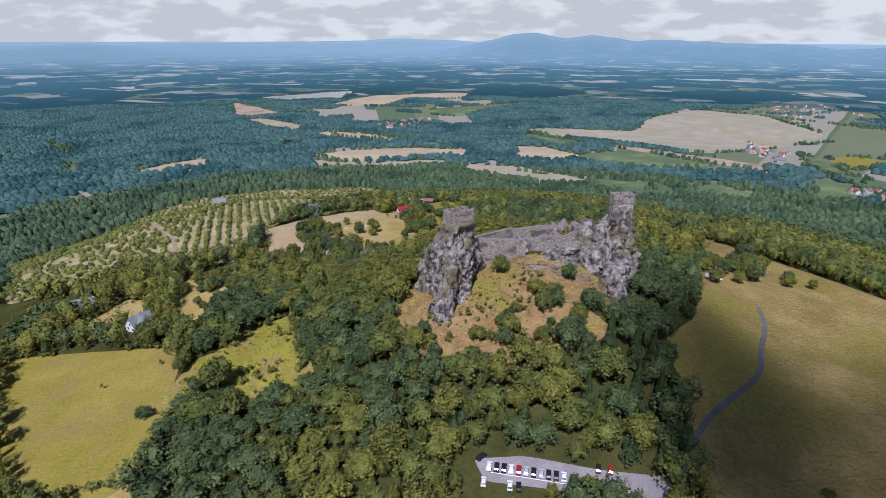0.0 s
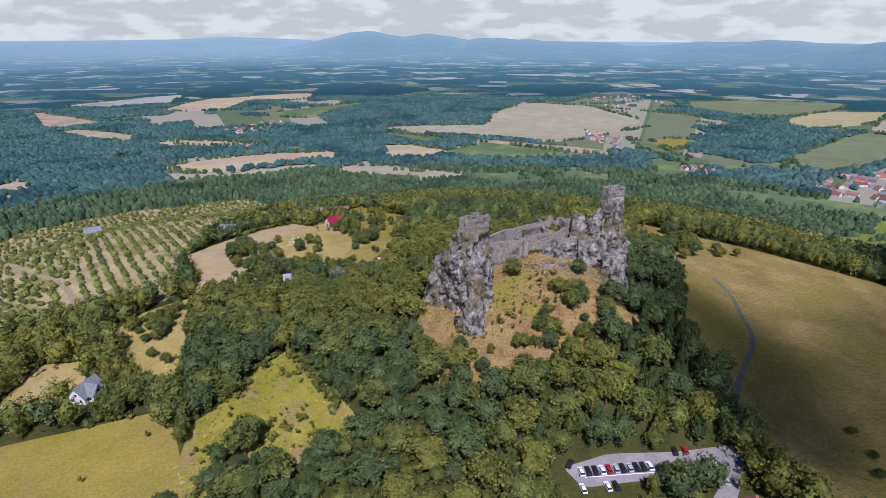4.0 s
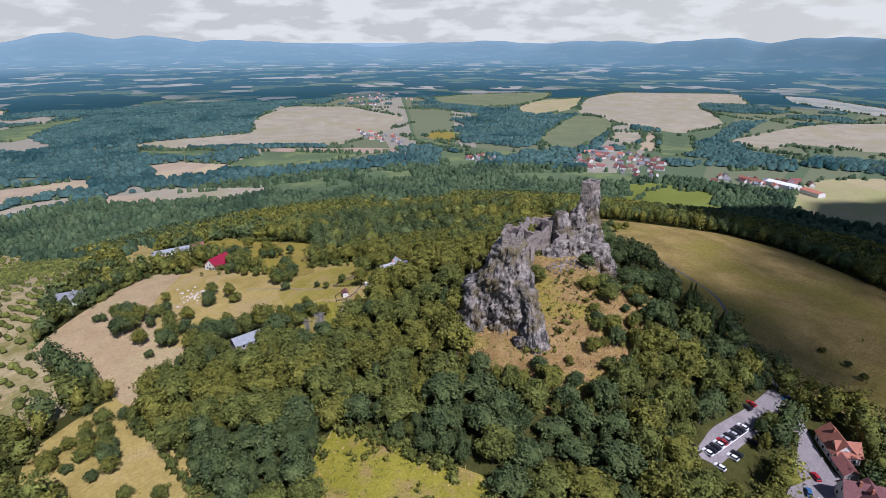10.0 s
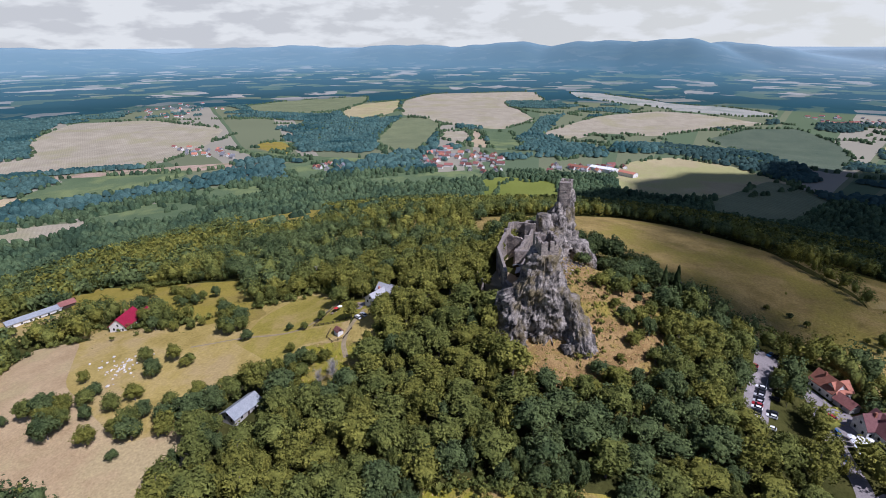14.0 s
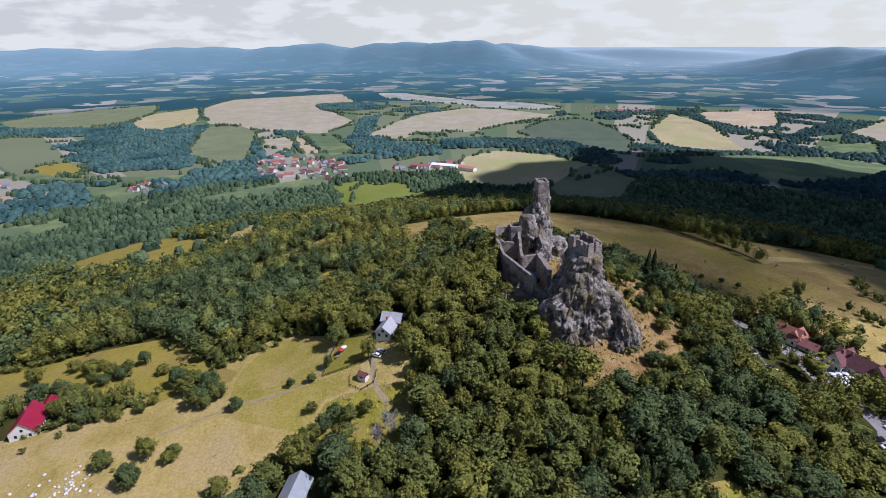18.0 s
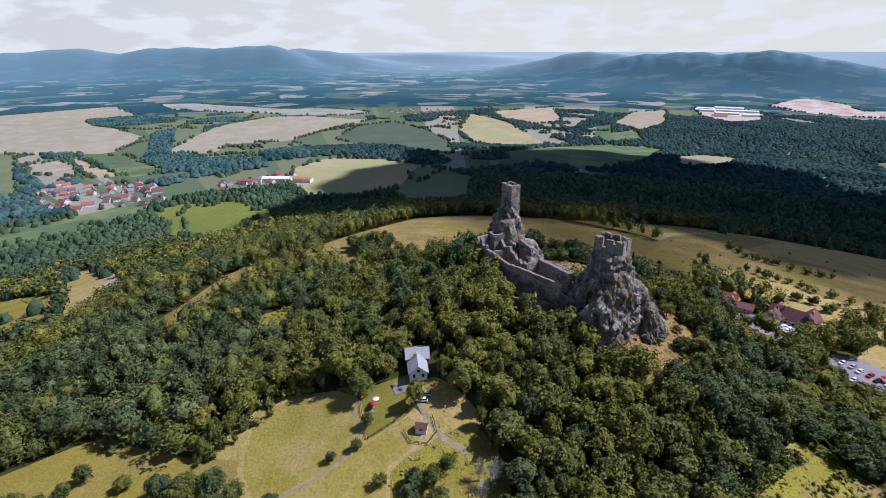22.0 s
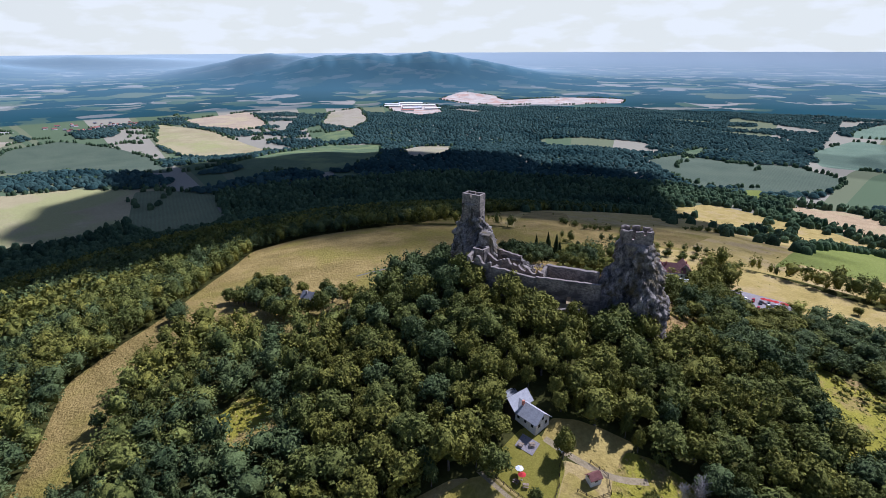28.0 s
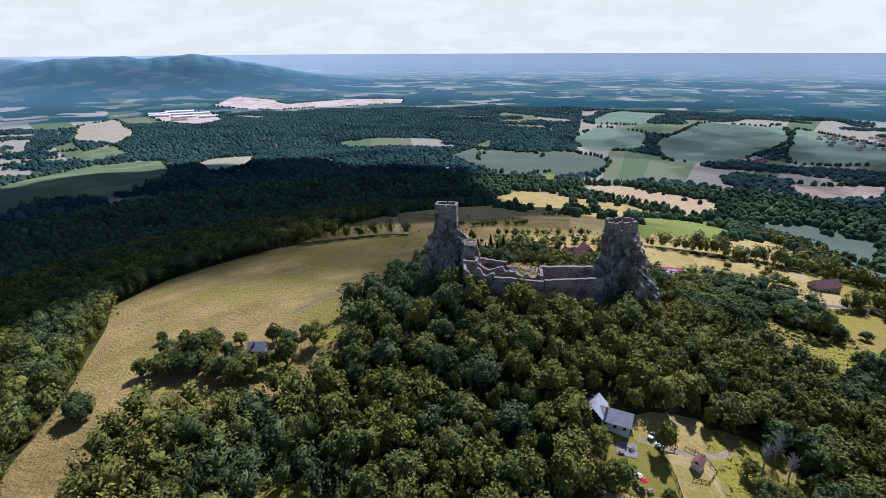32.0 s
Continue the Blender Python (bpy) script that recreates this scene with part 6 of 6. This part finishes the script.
    singles = ((160, 68, 1.0), (174, 40, 0.7), (147, 62, 1.2), (142, 54, 1.5), (141, 46, 1.3), (139, 64, 1.3), (156, 65, 1.0), (128, 40, 0.9), (118, 67, 1.3), (112, 67, 1.4), (107, 63, 1.2), (100, 43, 1.2), (99, 32, 0.7), (101, 58, 1.1), (164, 97, 1.1), (124, 66, 1.1),
               (59, -151, 0.42), (49, -154, 0.42), (33, -158, 0.42), (24, -164, 0.42), (12, -165, 0.42), (0, -170, 0.42), (-10, -176, 0.42), (-19, -182, 0.42), (-28, -185, 0.42), (76, -108, 0.42), (72, -119, 0.42), (65, -126, 0.42), (-145, -143, 0.8), (-149, -135, 0.8), (-152, -127, 0.8), (-157, -125, 0.8), (-233, -208, 0.8), (-191, -167, 0.8), (-181, -99, 0.8), (-169, -56, 0.8), (-199, -213, 0.8), (-124, -148, 0.8), (-149, 162, 1.3), (-143, 163, 1.0), (-146, 143, 1.0), (-148, 126, 0.6), (-137, 129, 1.1), (-137, 137, 1.0), (-127, 135, 1.0), (-105, 157, 0.9), (-94, 148, 0.7), (-130, 100, 1.1), (-124, 100, 1.0), (-112, 108, 1.0), (-120, 122, 0.9), (-50, 159, 1.0), (-54, 160, 0.8), (-79, 243, 1.0), (-180, 81, 0.9), (-188, 76, 0.9), (-183, 64, 1.0), (-169, 83, 0.8), (-118, 185, 0.7), (-125, 171, 0.7), (-90, 295, 0.7), (-34, 219, 0.9), (-48, 223, 1.0), (-145, 271, 1.2), (-141, 277, 1.1), (-153, 193, 0.6), (-64, 152, 1.2), (-54, 161, 1.1), (-54, 151, 1.1), (-66, 148, 0.8), (-38, 181, 0.7), (-28, 195, 0.8), (-34, 200, 0.7), (-37, 206, 0.8), (-69, 133, 0.7), (-57, 207, 1.2), (-34, 247, 1.0), (-51, 230, 1.1), (-65, 176, 0.7), (-69, 184, 0.7), (-71, 196, 0.9), (-69, 192, 0.7), (-28, 231, 0.8), (-6, 232, 0.7), (-9, 238, 0.6), (-5, 227, 0.6), (-60, 113, 0.45), (-53, 99, 0.6), (-76, 100, 0.6), (-81, 90, 0.8), (-82, 84, 0.8), (-79, 78, 0.8), (-86, 93, 0.9), (-89, 85, 0.9), (-60, 173, 0.6), (-43, 206, 0.7), (-41, 213, 0.7), (-64, 213, 0.9), (-59, 210, 0.9),
               (-19, -6, 1.05), (-28, 24, 1.0), (-2, -32, 0.85), (1, -28, 0.9), (-4, -26, 0.8), (11, -15, 0.85), (12, -12, 0.7), (-60, -41, 1.25), (-66, -38, 0.9), (-32, -44, 0.75), (-20, -44, 0.95), (-20, -38, 0.8), (-6, -48, 0.75), (9, -41, 0.9), (10, -36, 0.7), (-36, -53, 0.8), (-28, -46, 0.6), (-52, -47, 0.8), (-46, -55, 0.9), (-14, -52, 0.8), (-140, 175, 1.4), (-144, 183, 1.3), (-136, 170, 1.1), (-123, 170, 0.8), (-96, 171, 0.9), (-92, 157, 1.0), (-48, 167, 1.1), (-134, 135, 1.1), (-131, 118, 1.2), (-138, 128, 1.2), (-130, 167, 0.9), (145, 55, 1.4), (140, 45, 1.3), (148, 66, 1.3), (159, 41, 0.9), (114, 62, 1.2), (96, 54, 1.3), (89, 42, 1.3), (167, 95, 1.3), (112, 36, 1.1),
               (-16, -34, 0.6), (-3, -42, 0.5), (-52, -38, 0.45), (-45, -40, 0.4), (-104, 156, 1.0), (-92, 147, 0.75), (-145, 167, 1.2), (-136, 158, 0.8), (-128, 152, 0.9), (-120, 149, 0.9), (-63, 150, 1.0), (-60, 145, 0.9),
               (168, 95, 1.0), (106, 157, 0.9), (-118, 130, 0.8), (-110, 122, 0.9), (-126, 125, 0.9), (-60, 104, 0.5), (150, 59, 1.2), (142, 54, 1.3), (145, 62, 1.1), (154, 66, 0.9), (164, 49, 0.9), (136, 58, 1.2), (139, 50, 1.2), (126, 53, 1.1), (122, 65, 1.1), (117, 57, 1.0), (104, 58, 1.0), (110, 64, 1.1), (128, 61, 1.0), (-40, 200, 0.8), (-58, 205, 0.8), (-30, 215, 0.7), (-150, 190, 0.6))
    singles += ((-195, 87, 0.41), (-175, 11, 0.47), (-163, 22, 0.67), (-185, 43, 0.6), (-196, 75, 0.39), (-194, 6, 0.48), (-187, 82, 0.54), (-199, 26, 0.85), (-201, 57, 0.54), (-177, 33, 0.7), (-184, 60, 0.8), (-180, 16, 0.38), (-165, 46, 0.45), (-165, 54, 0.71), (-168, 29, 0.53), (-168, 16, 0.73), (-200, 63, 0.7), (-165, 77, 0.6), (-196, 17, 0.61), (-183, 10, 0.8), (-183, 64, 0.46), (-194, 5, 0.52), (-184, 92, 0.62), (-195, 73, 0.48), (-168, 82, 0.57), (-182, 110, 0.66), (-180, 72, 0.74), (-178, 91, 0.84), (-200, 79, 0.75), (-171, 87, 0.72), (-186, 83, 0.84), (-199, 83, 0.85), (-190, 61, 0.63), (-182, 72, 0.87), (-182, 78, 0.51), (-180, 104, 0.65), (-190, 75, 0.68), (-191, 86, 0.71), (-62, -49, 1.25), (-50, -53, 0.80), (-34, -44, 0.85), (-23, -49, 1.00), (-38, -58, 1.10), (-9, -49, 0.70), (7, -43, 0.90), (-5, -35, 1.10), (-7, -25, 0.90), (1, -33, 1.00), (-23, -40, 0.80), (1, -50, 0.90), (-32, -59, 1.10), (-44, -58, 0.90), (-67, -33, 0.90), (-56, -33, 0.80))
    for x, y, s in singles:
        plant(("oak", "beech", "ash")[k % 3], k % 4, x, y, s * 0.85, k * 1.3, 0.8 + 0.2 * rng.random())
        k += 1
    forms = [crown(300 + i, 5, 60, 0.24, sub=1) for i in range(4)]
    p = np.concatenate([scatter(-300, 300, -300, 300, 13, 31), scatter(-900, 1400, -1500, 1500, 55, 32)])
    rr = np.random.default_rng(33).random(len(p))
    kinds = np.zeros(len(p))
    for kind, poly in FIELDS:
        m = inside(poly, p[:, 0], p[:, 1])
        kinds[m] = {"slope": 0.5, "rough": 0.2, "meadow": 0.05, "dry": 0.055, "pasture": 0.03, "orchard": 0.1, "lawn": 0.02}.get(kind, 0.0)
    east = (p[:, 0] > 40) & (p[:, 1] > -140)
    kinds[east] *= 0.3
    p = p[(rr < kinds) & ~castle_ground(p) & in_view(p)]
    more = scatter(-300, 300, -300, 300, 4.6, 37)
    wild = np.zeros(len(more), bool)
    for kind, poly in FIELDS:
        if np.hypot(*poly.mean(0)) > 300 or kind in ("road", "track", "park"):
            continue
        within = inside(poly, more[:, 0], more[:, 1])
        if kind in ("rough", "slope"):
            wild |= within
        else:
            wild &= ~within
    clump = np.array([noise.noise(Vector((x * 0.06, y * 0.06, 5.5))) for x, y in more])
    more = more[wild & (clump > 0.14) & ~castle_ground(more) & in_view(more)]
    edge = []
    for kind, poly in FIELDS:
        if np.hypot(*poly.mean(0)) > 300 or kind not in ("meadow", "dry", "fallow", "orchard", "rough") or len(poly) < 8:
            continue
        for u, w in zip(poly, np.roll(poly, -1, 0)):
            d = np.linalg.norm(w - u)
            if d < 0.5:
                continue
            out = np.array([w[1] - u[1], u[0] - w[0]]) / d * 5
            mid = (u + w) / 2
            if inside(poly, mid[:1] + out[:1], mid[1:] + out[1:])[0]:
                out = -out
            if open_land((mid + out)[None])[0]:
                continue
            edge += [u + (w - u) * k * 3.0 / d for k in range(int(d / 3.0))]
    edge = np.array(edge)
    keep = np.array([noise.noise(Vector((x * 0.035, y * 0.035, 2.5))) for x, y in edge]) > -0.02
    edge = edge[keep] + np.random.default_rng(38).normal(size=(keep.sum(), 2)) * 1.2
    v, f = joined_trees(edge[in_view(edge) & ~castle_ground(edge)], [crown(340 + i, 5, 60, 0.22, sub=1) for i in range(4)], 2.3, 4.2, 39, foot=0.05)
    stuff("hedge_shrubs", v, f, LEAF["oak"], "green hedge shrubs along the meadow edges", "hedge")
    p = np.concatenate([p, more])
    v, f = joined_trees(p, forms, 0.7 + 2.0 * np.random.default_rng(36).random(len(p)) ** 2, 2.8, 34)
    stuff("shrubs", v, f, LEAF["beech"], "scattered low green shrubs in the meadows", "shrub")
    line = []
    for row in ROWS:
        for u, w in zip(row, row[1:]):
            d = math.dist(u, w)
            line += [(u[0] + (w[0] - u[0]) * k * 4.5 / d, u[1] + (w[1] - u[1]) * k * 4.5 / d) for k in range(int(d / 4.5))]
    line = np.array(line)
    keep = np.array([noise.noise(Vector((x * 0.06, y * 0.06, 8.5))) for x, y in line]) > -0.25
    line = line[keep] + np.random.default_rng(43).normal(size=(keep.sum(), 2)) * 1.8
    v, f = joined_trees(line, [crown(360 + i, 6, 120, 0.2, sub=1) for i in range(4)], 3.1, 5.6, 45, foot=0.03)
    stuff("tree_rows", v, f, LEAF["oak"], "loose rows of green trees across the dry fields", "hedge")
    # orchard rows
    orchard = [poly for kind, poly in FIELDS if kind == "orchard"][0]
    gx, gy = np.meshgrid(np.arange(-560, 260, 8.2), np.arange(-60, 900, 3.9))
    p = np.stack([gx.ravel(), gy.ravel()], 1)
    c, s = math.cos(0.31), math.sin(0.31)
    p = np.stack([p[:, 0] * c - p[:, 1] * s + 30, p[:, 0] * s + p[:, 1] * c + 20], 1)
    rng2 = np.random.default_rng(35)
    p = p + rng2.normal(size=p.shape) * np.where((p[:, 0] > -260) & (p[:, 0] < -150) & (p[:, 1] < 330), 0.5, 1.9)[:, None]
    p = p[inside(orchard, p[:, 0], p[:, 1])]
    o = np.zeros(len(p), bool)
    for kind, poly in FIELDS:
        if kind != "orchard":
            o |= inside(poly, p[:, 0], p[:, 1])
    for x, y, r in CLEARED:
        o |= (p[:, 0] - x) ** 2 + (p[:, 1] - y) ** 2 < r * r
    patch = np.array([noise.noise(Vector((x * 0.02, y * 0.02, 4.4))) for x, y in p])
    p = p[~o & (rng2.random(len(p)) < 0.72 + 0.5 * patch)]
    v, f = joined_trees(p, [dome(330 + i, 8, 0.4) for i in range(5)], 1.25 + 1.35 * rng2.random(len(p)), 3.6, 36)
    stuff("orchard_trees", v, f, LEAF["oak"], "rows of small green orchard trees", "orchard")


def boulders():
    rng = random.Random(9)
    v, f, n = [], [], 0
    iv, jf = ico()
    for i in range(70):
        x, y = -104 + rng.gauss(0, 5.5), 180 + rng.gauss(0, 6)
        s = rng.uniform(0.2, 0.8)
        w = iv * np.array((s * rng.uniform(0.8, 1.5), s, s * 0.7)) * (0.8 + 0.4 * np.random.default_rng(i).random((len(iv), 1))) + (x, y, hz(x, y) + s * 0.3)
        v.append(w)
        f.append(jf + n)
        n += len(w)
    stuff("boulder_heap", np.concatenate(v), np.concatenate(f), limestone, "scattered pale boulders lying in the dry meadow", "boulders")


def rubble():
    rng = random.Random(19)
    v, f, n = [], [], 0
    iv, jf = ico()
    for i in range(420):
        u = rng.random()
        x, y = -8 + 32 * u + rng.gauss(0, 2), -3 - 9 * rng.random() ** 1.5 - 8 * u * rng.random()
        s = rng.uniform(0.2, 0.75) ** 1.5
        w = iv * np.array((s * rng.uniform(0.8, 1.5), s, s * 0.7)) * (0.75 + 0.5 * np.random.default_rng(i + 99).random((len(iv), 1))) + (x, y, hz(x, y) + s * 0.25)
        v.append(w)
        f.append(jf + n)
        n += len(w)
    stuff("rubble", np.concatenate(v), np.concatenate(f), masonry, "grey stone rubble below the broken castle wall", "rubble")


def tufts():
    """Dry and green grass tufts over the open ground of the castle hill."""
    p = scatter(-330, 330, -330, 330, 2.3, 71)
    r = np.hypot(p[:, 0], p[:, 1])
    p = p[(r < 300) & in_view(p)]
    rng = np.random.default_rng(72)
    here = np.zeros(len(p))
    for kind, poly in FIELDS:
        here[inside(poly, p[:, 0], p[:, 1])] = {"slope": 1.0, "rough": 0.7, "meadow": 0.0, "dry": 0.02, "orchard": 0.1}.get(kind, 0.0)
    p = p[rng.random(len(p)) < here]
    z = height(p[:, 0], p[:, 1])
    tone = np.sin(p[:, 0] * 0.11) + np.sin(p[:, 1] * 0.13 + 1) + np.sin((p[:, 0] - p[:, 1]) * 0.07) + rng.normal(size=len(p)) * 0.8
    for name, m, mat, label in (("dry_grass_tufts", tone > -0.2, FIELD_MATS["dry"], "tufts of dry straw-coloured grass"), ("green_grass_tufts", tone <= -0.2, LEAF["beech"], "tufts of green grass and low weeds")):
        q, h = p[m], z[m]
        n = len(q)
        a, s, up = rng.random((n, 5)) * 6.283, 0.35 + 0.5 * rng.random((n, 5)), 0.12 + 0.3 * rng.random((n, 5))
        cx, cy = q[:, :1] + rng.normal(size=(n, 5)) * 0.6, q[:, 1:] + rng.normal(size=(n, 5)) * 0.6
        zz = h[:, None] + np.zeros((n, 5))
        v = np.stack([np.stack([cx - s * np.cos(a), cy - s * np.sin(a), zz - 0.1], -1), np.stack([cx + s * np.cos(a), cy + s * np.sin(a), zz - 0.1], -1),
                      np.stack([cx - 0.7 * s * np.sin(a), cy + 0.7 * s * np.cos(a), zz + up], -1)], 2).reshape(-1, 3)
        stuff(name, v, np.arange(len(v)).reshape(-1, 3), mat, label, "grass")


def umbrella(label, x, y, cloth, r=1.6):
    t = thing("parasol", label, "parasol", pose(x, y, hz(x, y)), group="garden parasols")
    bm = bmesh.new()
    bmesh.ops.create_cone(bm, cap_ends=True, segments=8, radius1=0.04, radius2=0.03, depth=2.5, matrix=Matrix.Translation((0, 0, 1.25)))
    part("pole", bm, dark_wood, t)
    bm = bmesh.new()
    bmesh.ops.create_cone(bm, cap_ends=True, segments=8, radius1=r, radius2=0.06, depth=0.6, matrix=Matrix.Translation((0, 0, 2.4)))
    part("canopy", bm, cloth, t)
    bm = bmesh.new()
    bmesh.ops.create_cone(bm, cap_ends=True, segments=10, radius1=0.3, radius2=0.24, depth=0.12, matrix=Matrix.Translation((0, 0, 0.06)))
    part("base", bm, grey_wall, t)


def picnic_table(x, y, turn):
    t = thing("picnic_table", "weathered wooden picnic table with two benches", "table", pose(x, y, hz(x, y), rz=turn), group="garden tables")
    part("tabletop", boxed(-0.9, -0.38, 0.70, 0.9, 0.38, 0.76), pale_wood, t)
    for s in (-1, 1):
        part("bench", boxed(-0.9, s * 0.75 - 0.14, 0.42, 0.9, s * 0.75 + 0.14, 0.47), pale_wood, t)
        part("leg", boxed(s * 0.6 - 0.05, -0.85, 0, s * 0.6 + 0.05, 0.85, 0.07), pale_wood, t)
        part("leg", boxed(s * 0.6 - 0.05, -0.06, 0.05, s * 0.6 + 0.05, 0.06, 0.70), pale_wood, t)
        part("bearer", boxed(s * 0.6 - 0.04, -0.85, 0.36, s * 0.6 + 0.04, 0.85, 0.42), pale_wood, t)


def garden():
    umbrella("red garden parasol in the corner of the lawn", -46.0, 95.0, red_cloth, 1.3)
    umbrella("white garden parasol in the corner of the lawn", -44.4, 93.8, white_sheet, 1.3)
    for x, y, a in ((-40, 85.5, 10), (-43, 83.5, 40), (-45, 96.5, 0), (-48, 96, 30)):
        picnic_table(x, y, a)
    part_bed = boxed(-44.8, 81.6, 0, -38.4, 86.6, 0.06)
    for v in part_bed.verts:
        v.co.z += hz(v.co.x, v.co.y) + 0.05
    tagged(part("patio", part_bed, FIELD_MATS["park"]), "pale paved patio beside the cottage", "patio", kind="structure")
    for i in range(12):
        umbrella("white parasol on the terrace of the inn", -26 - 3.1 * (i % 4), -126.8 - 2.9 * (i // 4) - 0.4 * (i % 4), white_sheet, 1.5)
    for x, y in ((-79, -130), (-82, -130), (-85, -130), (-89, -130), (-91, -130)):
        umbrella("red parasol of the kiosk by the lower car park", x, y, red_cloth, 1.9)


def dead_tree(x, y, h, seed):
    t = thing("dead_tree", "bare grey dead tree without leaves", "tree", pose(x, y, hz(x, y)))
    part("trunk", trunk_bm(h, 0.26, seed), dead_wood, t)
    rng = random.Random(seed)
    bm = bmesh.new()
    for i in range(120):
        a, u = rng.random() * 6.283, 0.3 + 0.7 * rng.random()
        base = Vector((0, 0, h * u * 0.9))
        d = Vector((math.cos(a), math.sin(a), 0.5 + rng.random())).normalized()
        mid = base + d * h * 0.14 * (1.5 - u)
        base = base + d * h * 0.1 * rng.random()
        tip = mid + (d + Vector((rng.gauss(0, 0.5), rng.gauss(0, 0.5), 0.3))) * h * 0.12
        for p, q, w in ((base, mid, 0.06), (mid, tip, 0.035)):
            s = (q - p).cross(Vector((0.3, 0.2, 1))).normalized() * w
            o = (q - p).cross(s).normalized() * w
            ring = [[bm.verts.new(e + k) for k in (s, o - s * 0.5, -o - s * 0.5)] for e in (p, q)]
            for k in range(3):
                bm.faces.new((ring[0][k], ring[0][(k + 1) % 3], ring[1][(k + 1) % 3], ring[1][k]))
    part("bare_crown", bm, dead_wood, t, "fine bare grey twigs")


def fence(points, gap, label):
    t = thing("fence", label, "fence")
    for (x0, y0), (x1, y1) in zip(points, points[1:]):
        d = math.hypot(x1 - x0, y1 - y0)
        n = max(1, int(d / gap))
        for i in range(n + 1):
            x, y = x0 + (x1 - x0) * i / n, y0 + (y1 - y0) * i / n
            z = hz(x, y)
            part("post", boxed(x - 0.09, y - 0.09, z - 0.3, x + 0.09, y + 0.09, z + 1.2), dark_wood, t)
        for h in (0.5, 1.0):
            bm = bmesh.new()
            for i in range(n):
                q = [(x0 + (x1 - x0) * k / n, y0 + (y1 - y0) * k / n) for k in (i, i + 1)]
                a, b = (Vector((x, y, hz(x, y) + h)) for x, y in q)
                vs = [bm.verts.new(p + Vector((0, 0, z))) for p, z in ((a, -0.09), (b, -0.09), (b, 0.09), (a, 0.09))]
                s = (b - a).cross(Vector((0, 0, 1))).normalized() * 0.05
                ws = [bm.verts.new(v.co + s) for v in vs]
                bm.faces.new(vs)
                bm.faces.new(ws[::-1])
                for k in range(4):
                    bm.faces.new((vs[k], ws[k], ws[(k + 1) % 4], vs[(k + 1) % 4]))
            part("rail", bm, dark_wood, t)


# ---- unseen clouds, added sunward to shade the land ----
def cloud(label, x, y, z, rx, ry, seed, lumps=44, mat=None):
    rng = np.random.default_rng(seed)
    bm = bmesh.new()
    bmesh.ops.create_icosphere(bm, subdivisions=2, radius=1)
    iv = np.array([q.co[:] for q in bm.verts])
    jf = np.array([[q.index for q in fc.verts] for fc in bm.faces])
    bm.free()
    v, f, n = [], [], 0
    for i in range(lumps):
        a, d = i * 2.4, math.sqrt((i + 0.2) / lumps)
        s = (0.42 - 0.2 * d) * (0.7 + 0.6 * rng.random())
        w = iv * (rx * s, ry * s, 90 * (1.2 - d)) * (0.85 + 0.3 * rng.random((len(iv), 1))) + (x + rx * 0.85 * d * math.cos(a), y + ry * 0.85 * d * math.sin(a), z)
        v.append(w)
        f.append(jf + n)
        n += len(w)
    ob = new("cumulus_cloud", mesh_from("cumulus_cloud", np.concatenate(v), np.concatenate(f), mat or cloud_white, smooth=True))
    tagged(ob, label, "cloud")


def shade_cloud(label, gx, gy, gz, rx, ry, seed, z=2600, mat=None):
    k = (z - gz) / to_sun.z
    cloud(label, gx + to_sun.x * k, gy + to_sun.y * k, z, rx, ry, seed, lumps=44 if mat is None else 16, mat=mat)


# each unseen cloud is set from the ground its shadow should cover
shade_cloud("broad unseen white cumulus cloud added to shade the forest", 640, -500, -90, 640, 560, 1)
shade_cloud("unseen white cumulus cloud added to shade the woods below the meadow", 520, -40, -60, 275, 180, 9)
shade_cloud("small unseen cumulus cloud added to dim the sloping meadow", 212, -125, 5, 200, 110, 3, mat=thin_cloud)
shade_cloud("thin unseen cumulus cloud added to dim the southern fields", -520, -1550, -150, 620, 760, 7, mat=thin_cloud)
shade_cloud("small unseen cumulus cloud added to dim the wooded slope", 66, -64, 12, 46, 68, 4, mat=thin_cloud)
shade_cloud("thin unseen cumulus cloud added to dim the dry fields", 55, -315, -10, 210, 150, 6, mat=thin_cloud)
near_houses()
villages()
plant_woods()
canopy()
shrubs()
cars()
car_park_lines()
boulders()
rubble()
tufts()
garden()
for q in ((1.6, 141, 11, 1), (-90, 67, 11, 2), (-93, 72, 9, 3), (-2, 147, 9, 4), (-86, 70, 8, 5)):
    dead_tree(*q)
fence(((-34, 98), (-45, 99.5), (-58, 100), (-56, 90), (-52, 82)), 2.4, "dark wooden post and rail fence round the lawn")
fence(((-60, 77), (-66, 77.5), (-69, 82), (-66, 87), (-61, 88)), 2.4, "dark wooden fence round the hut")
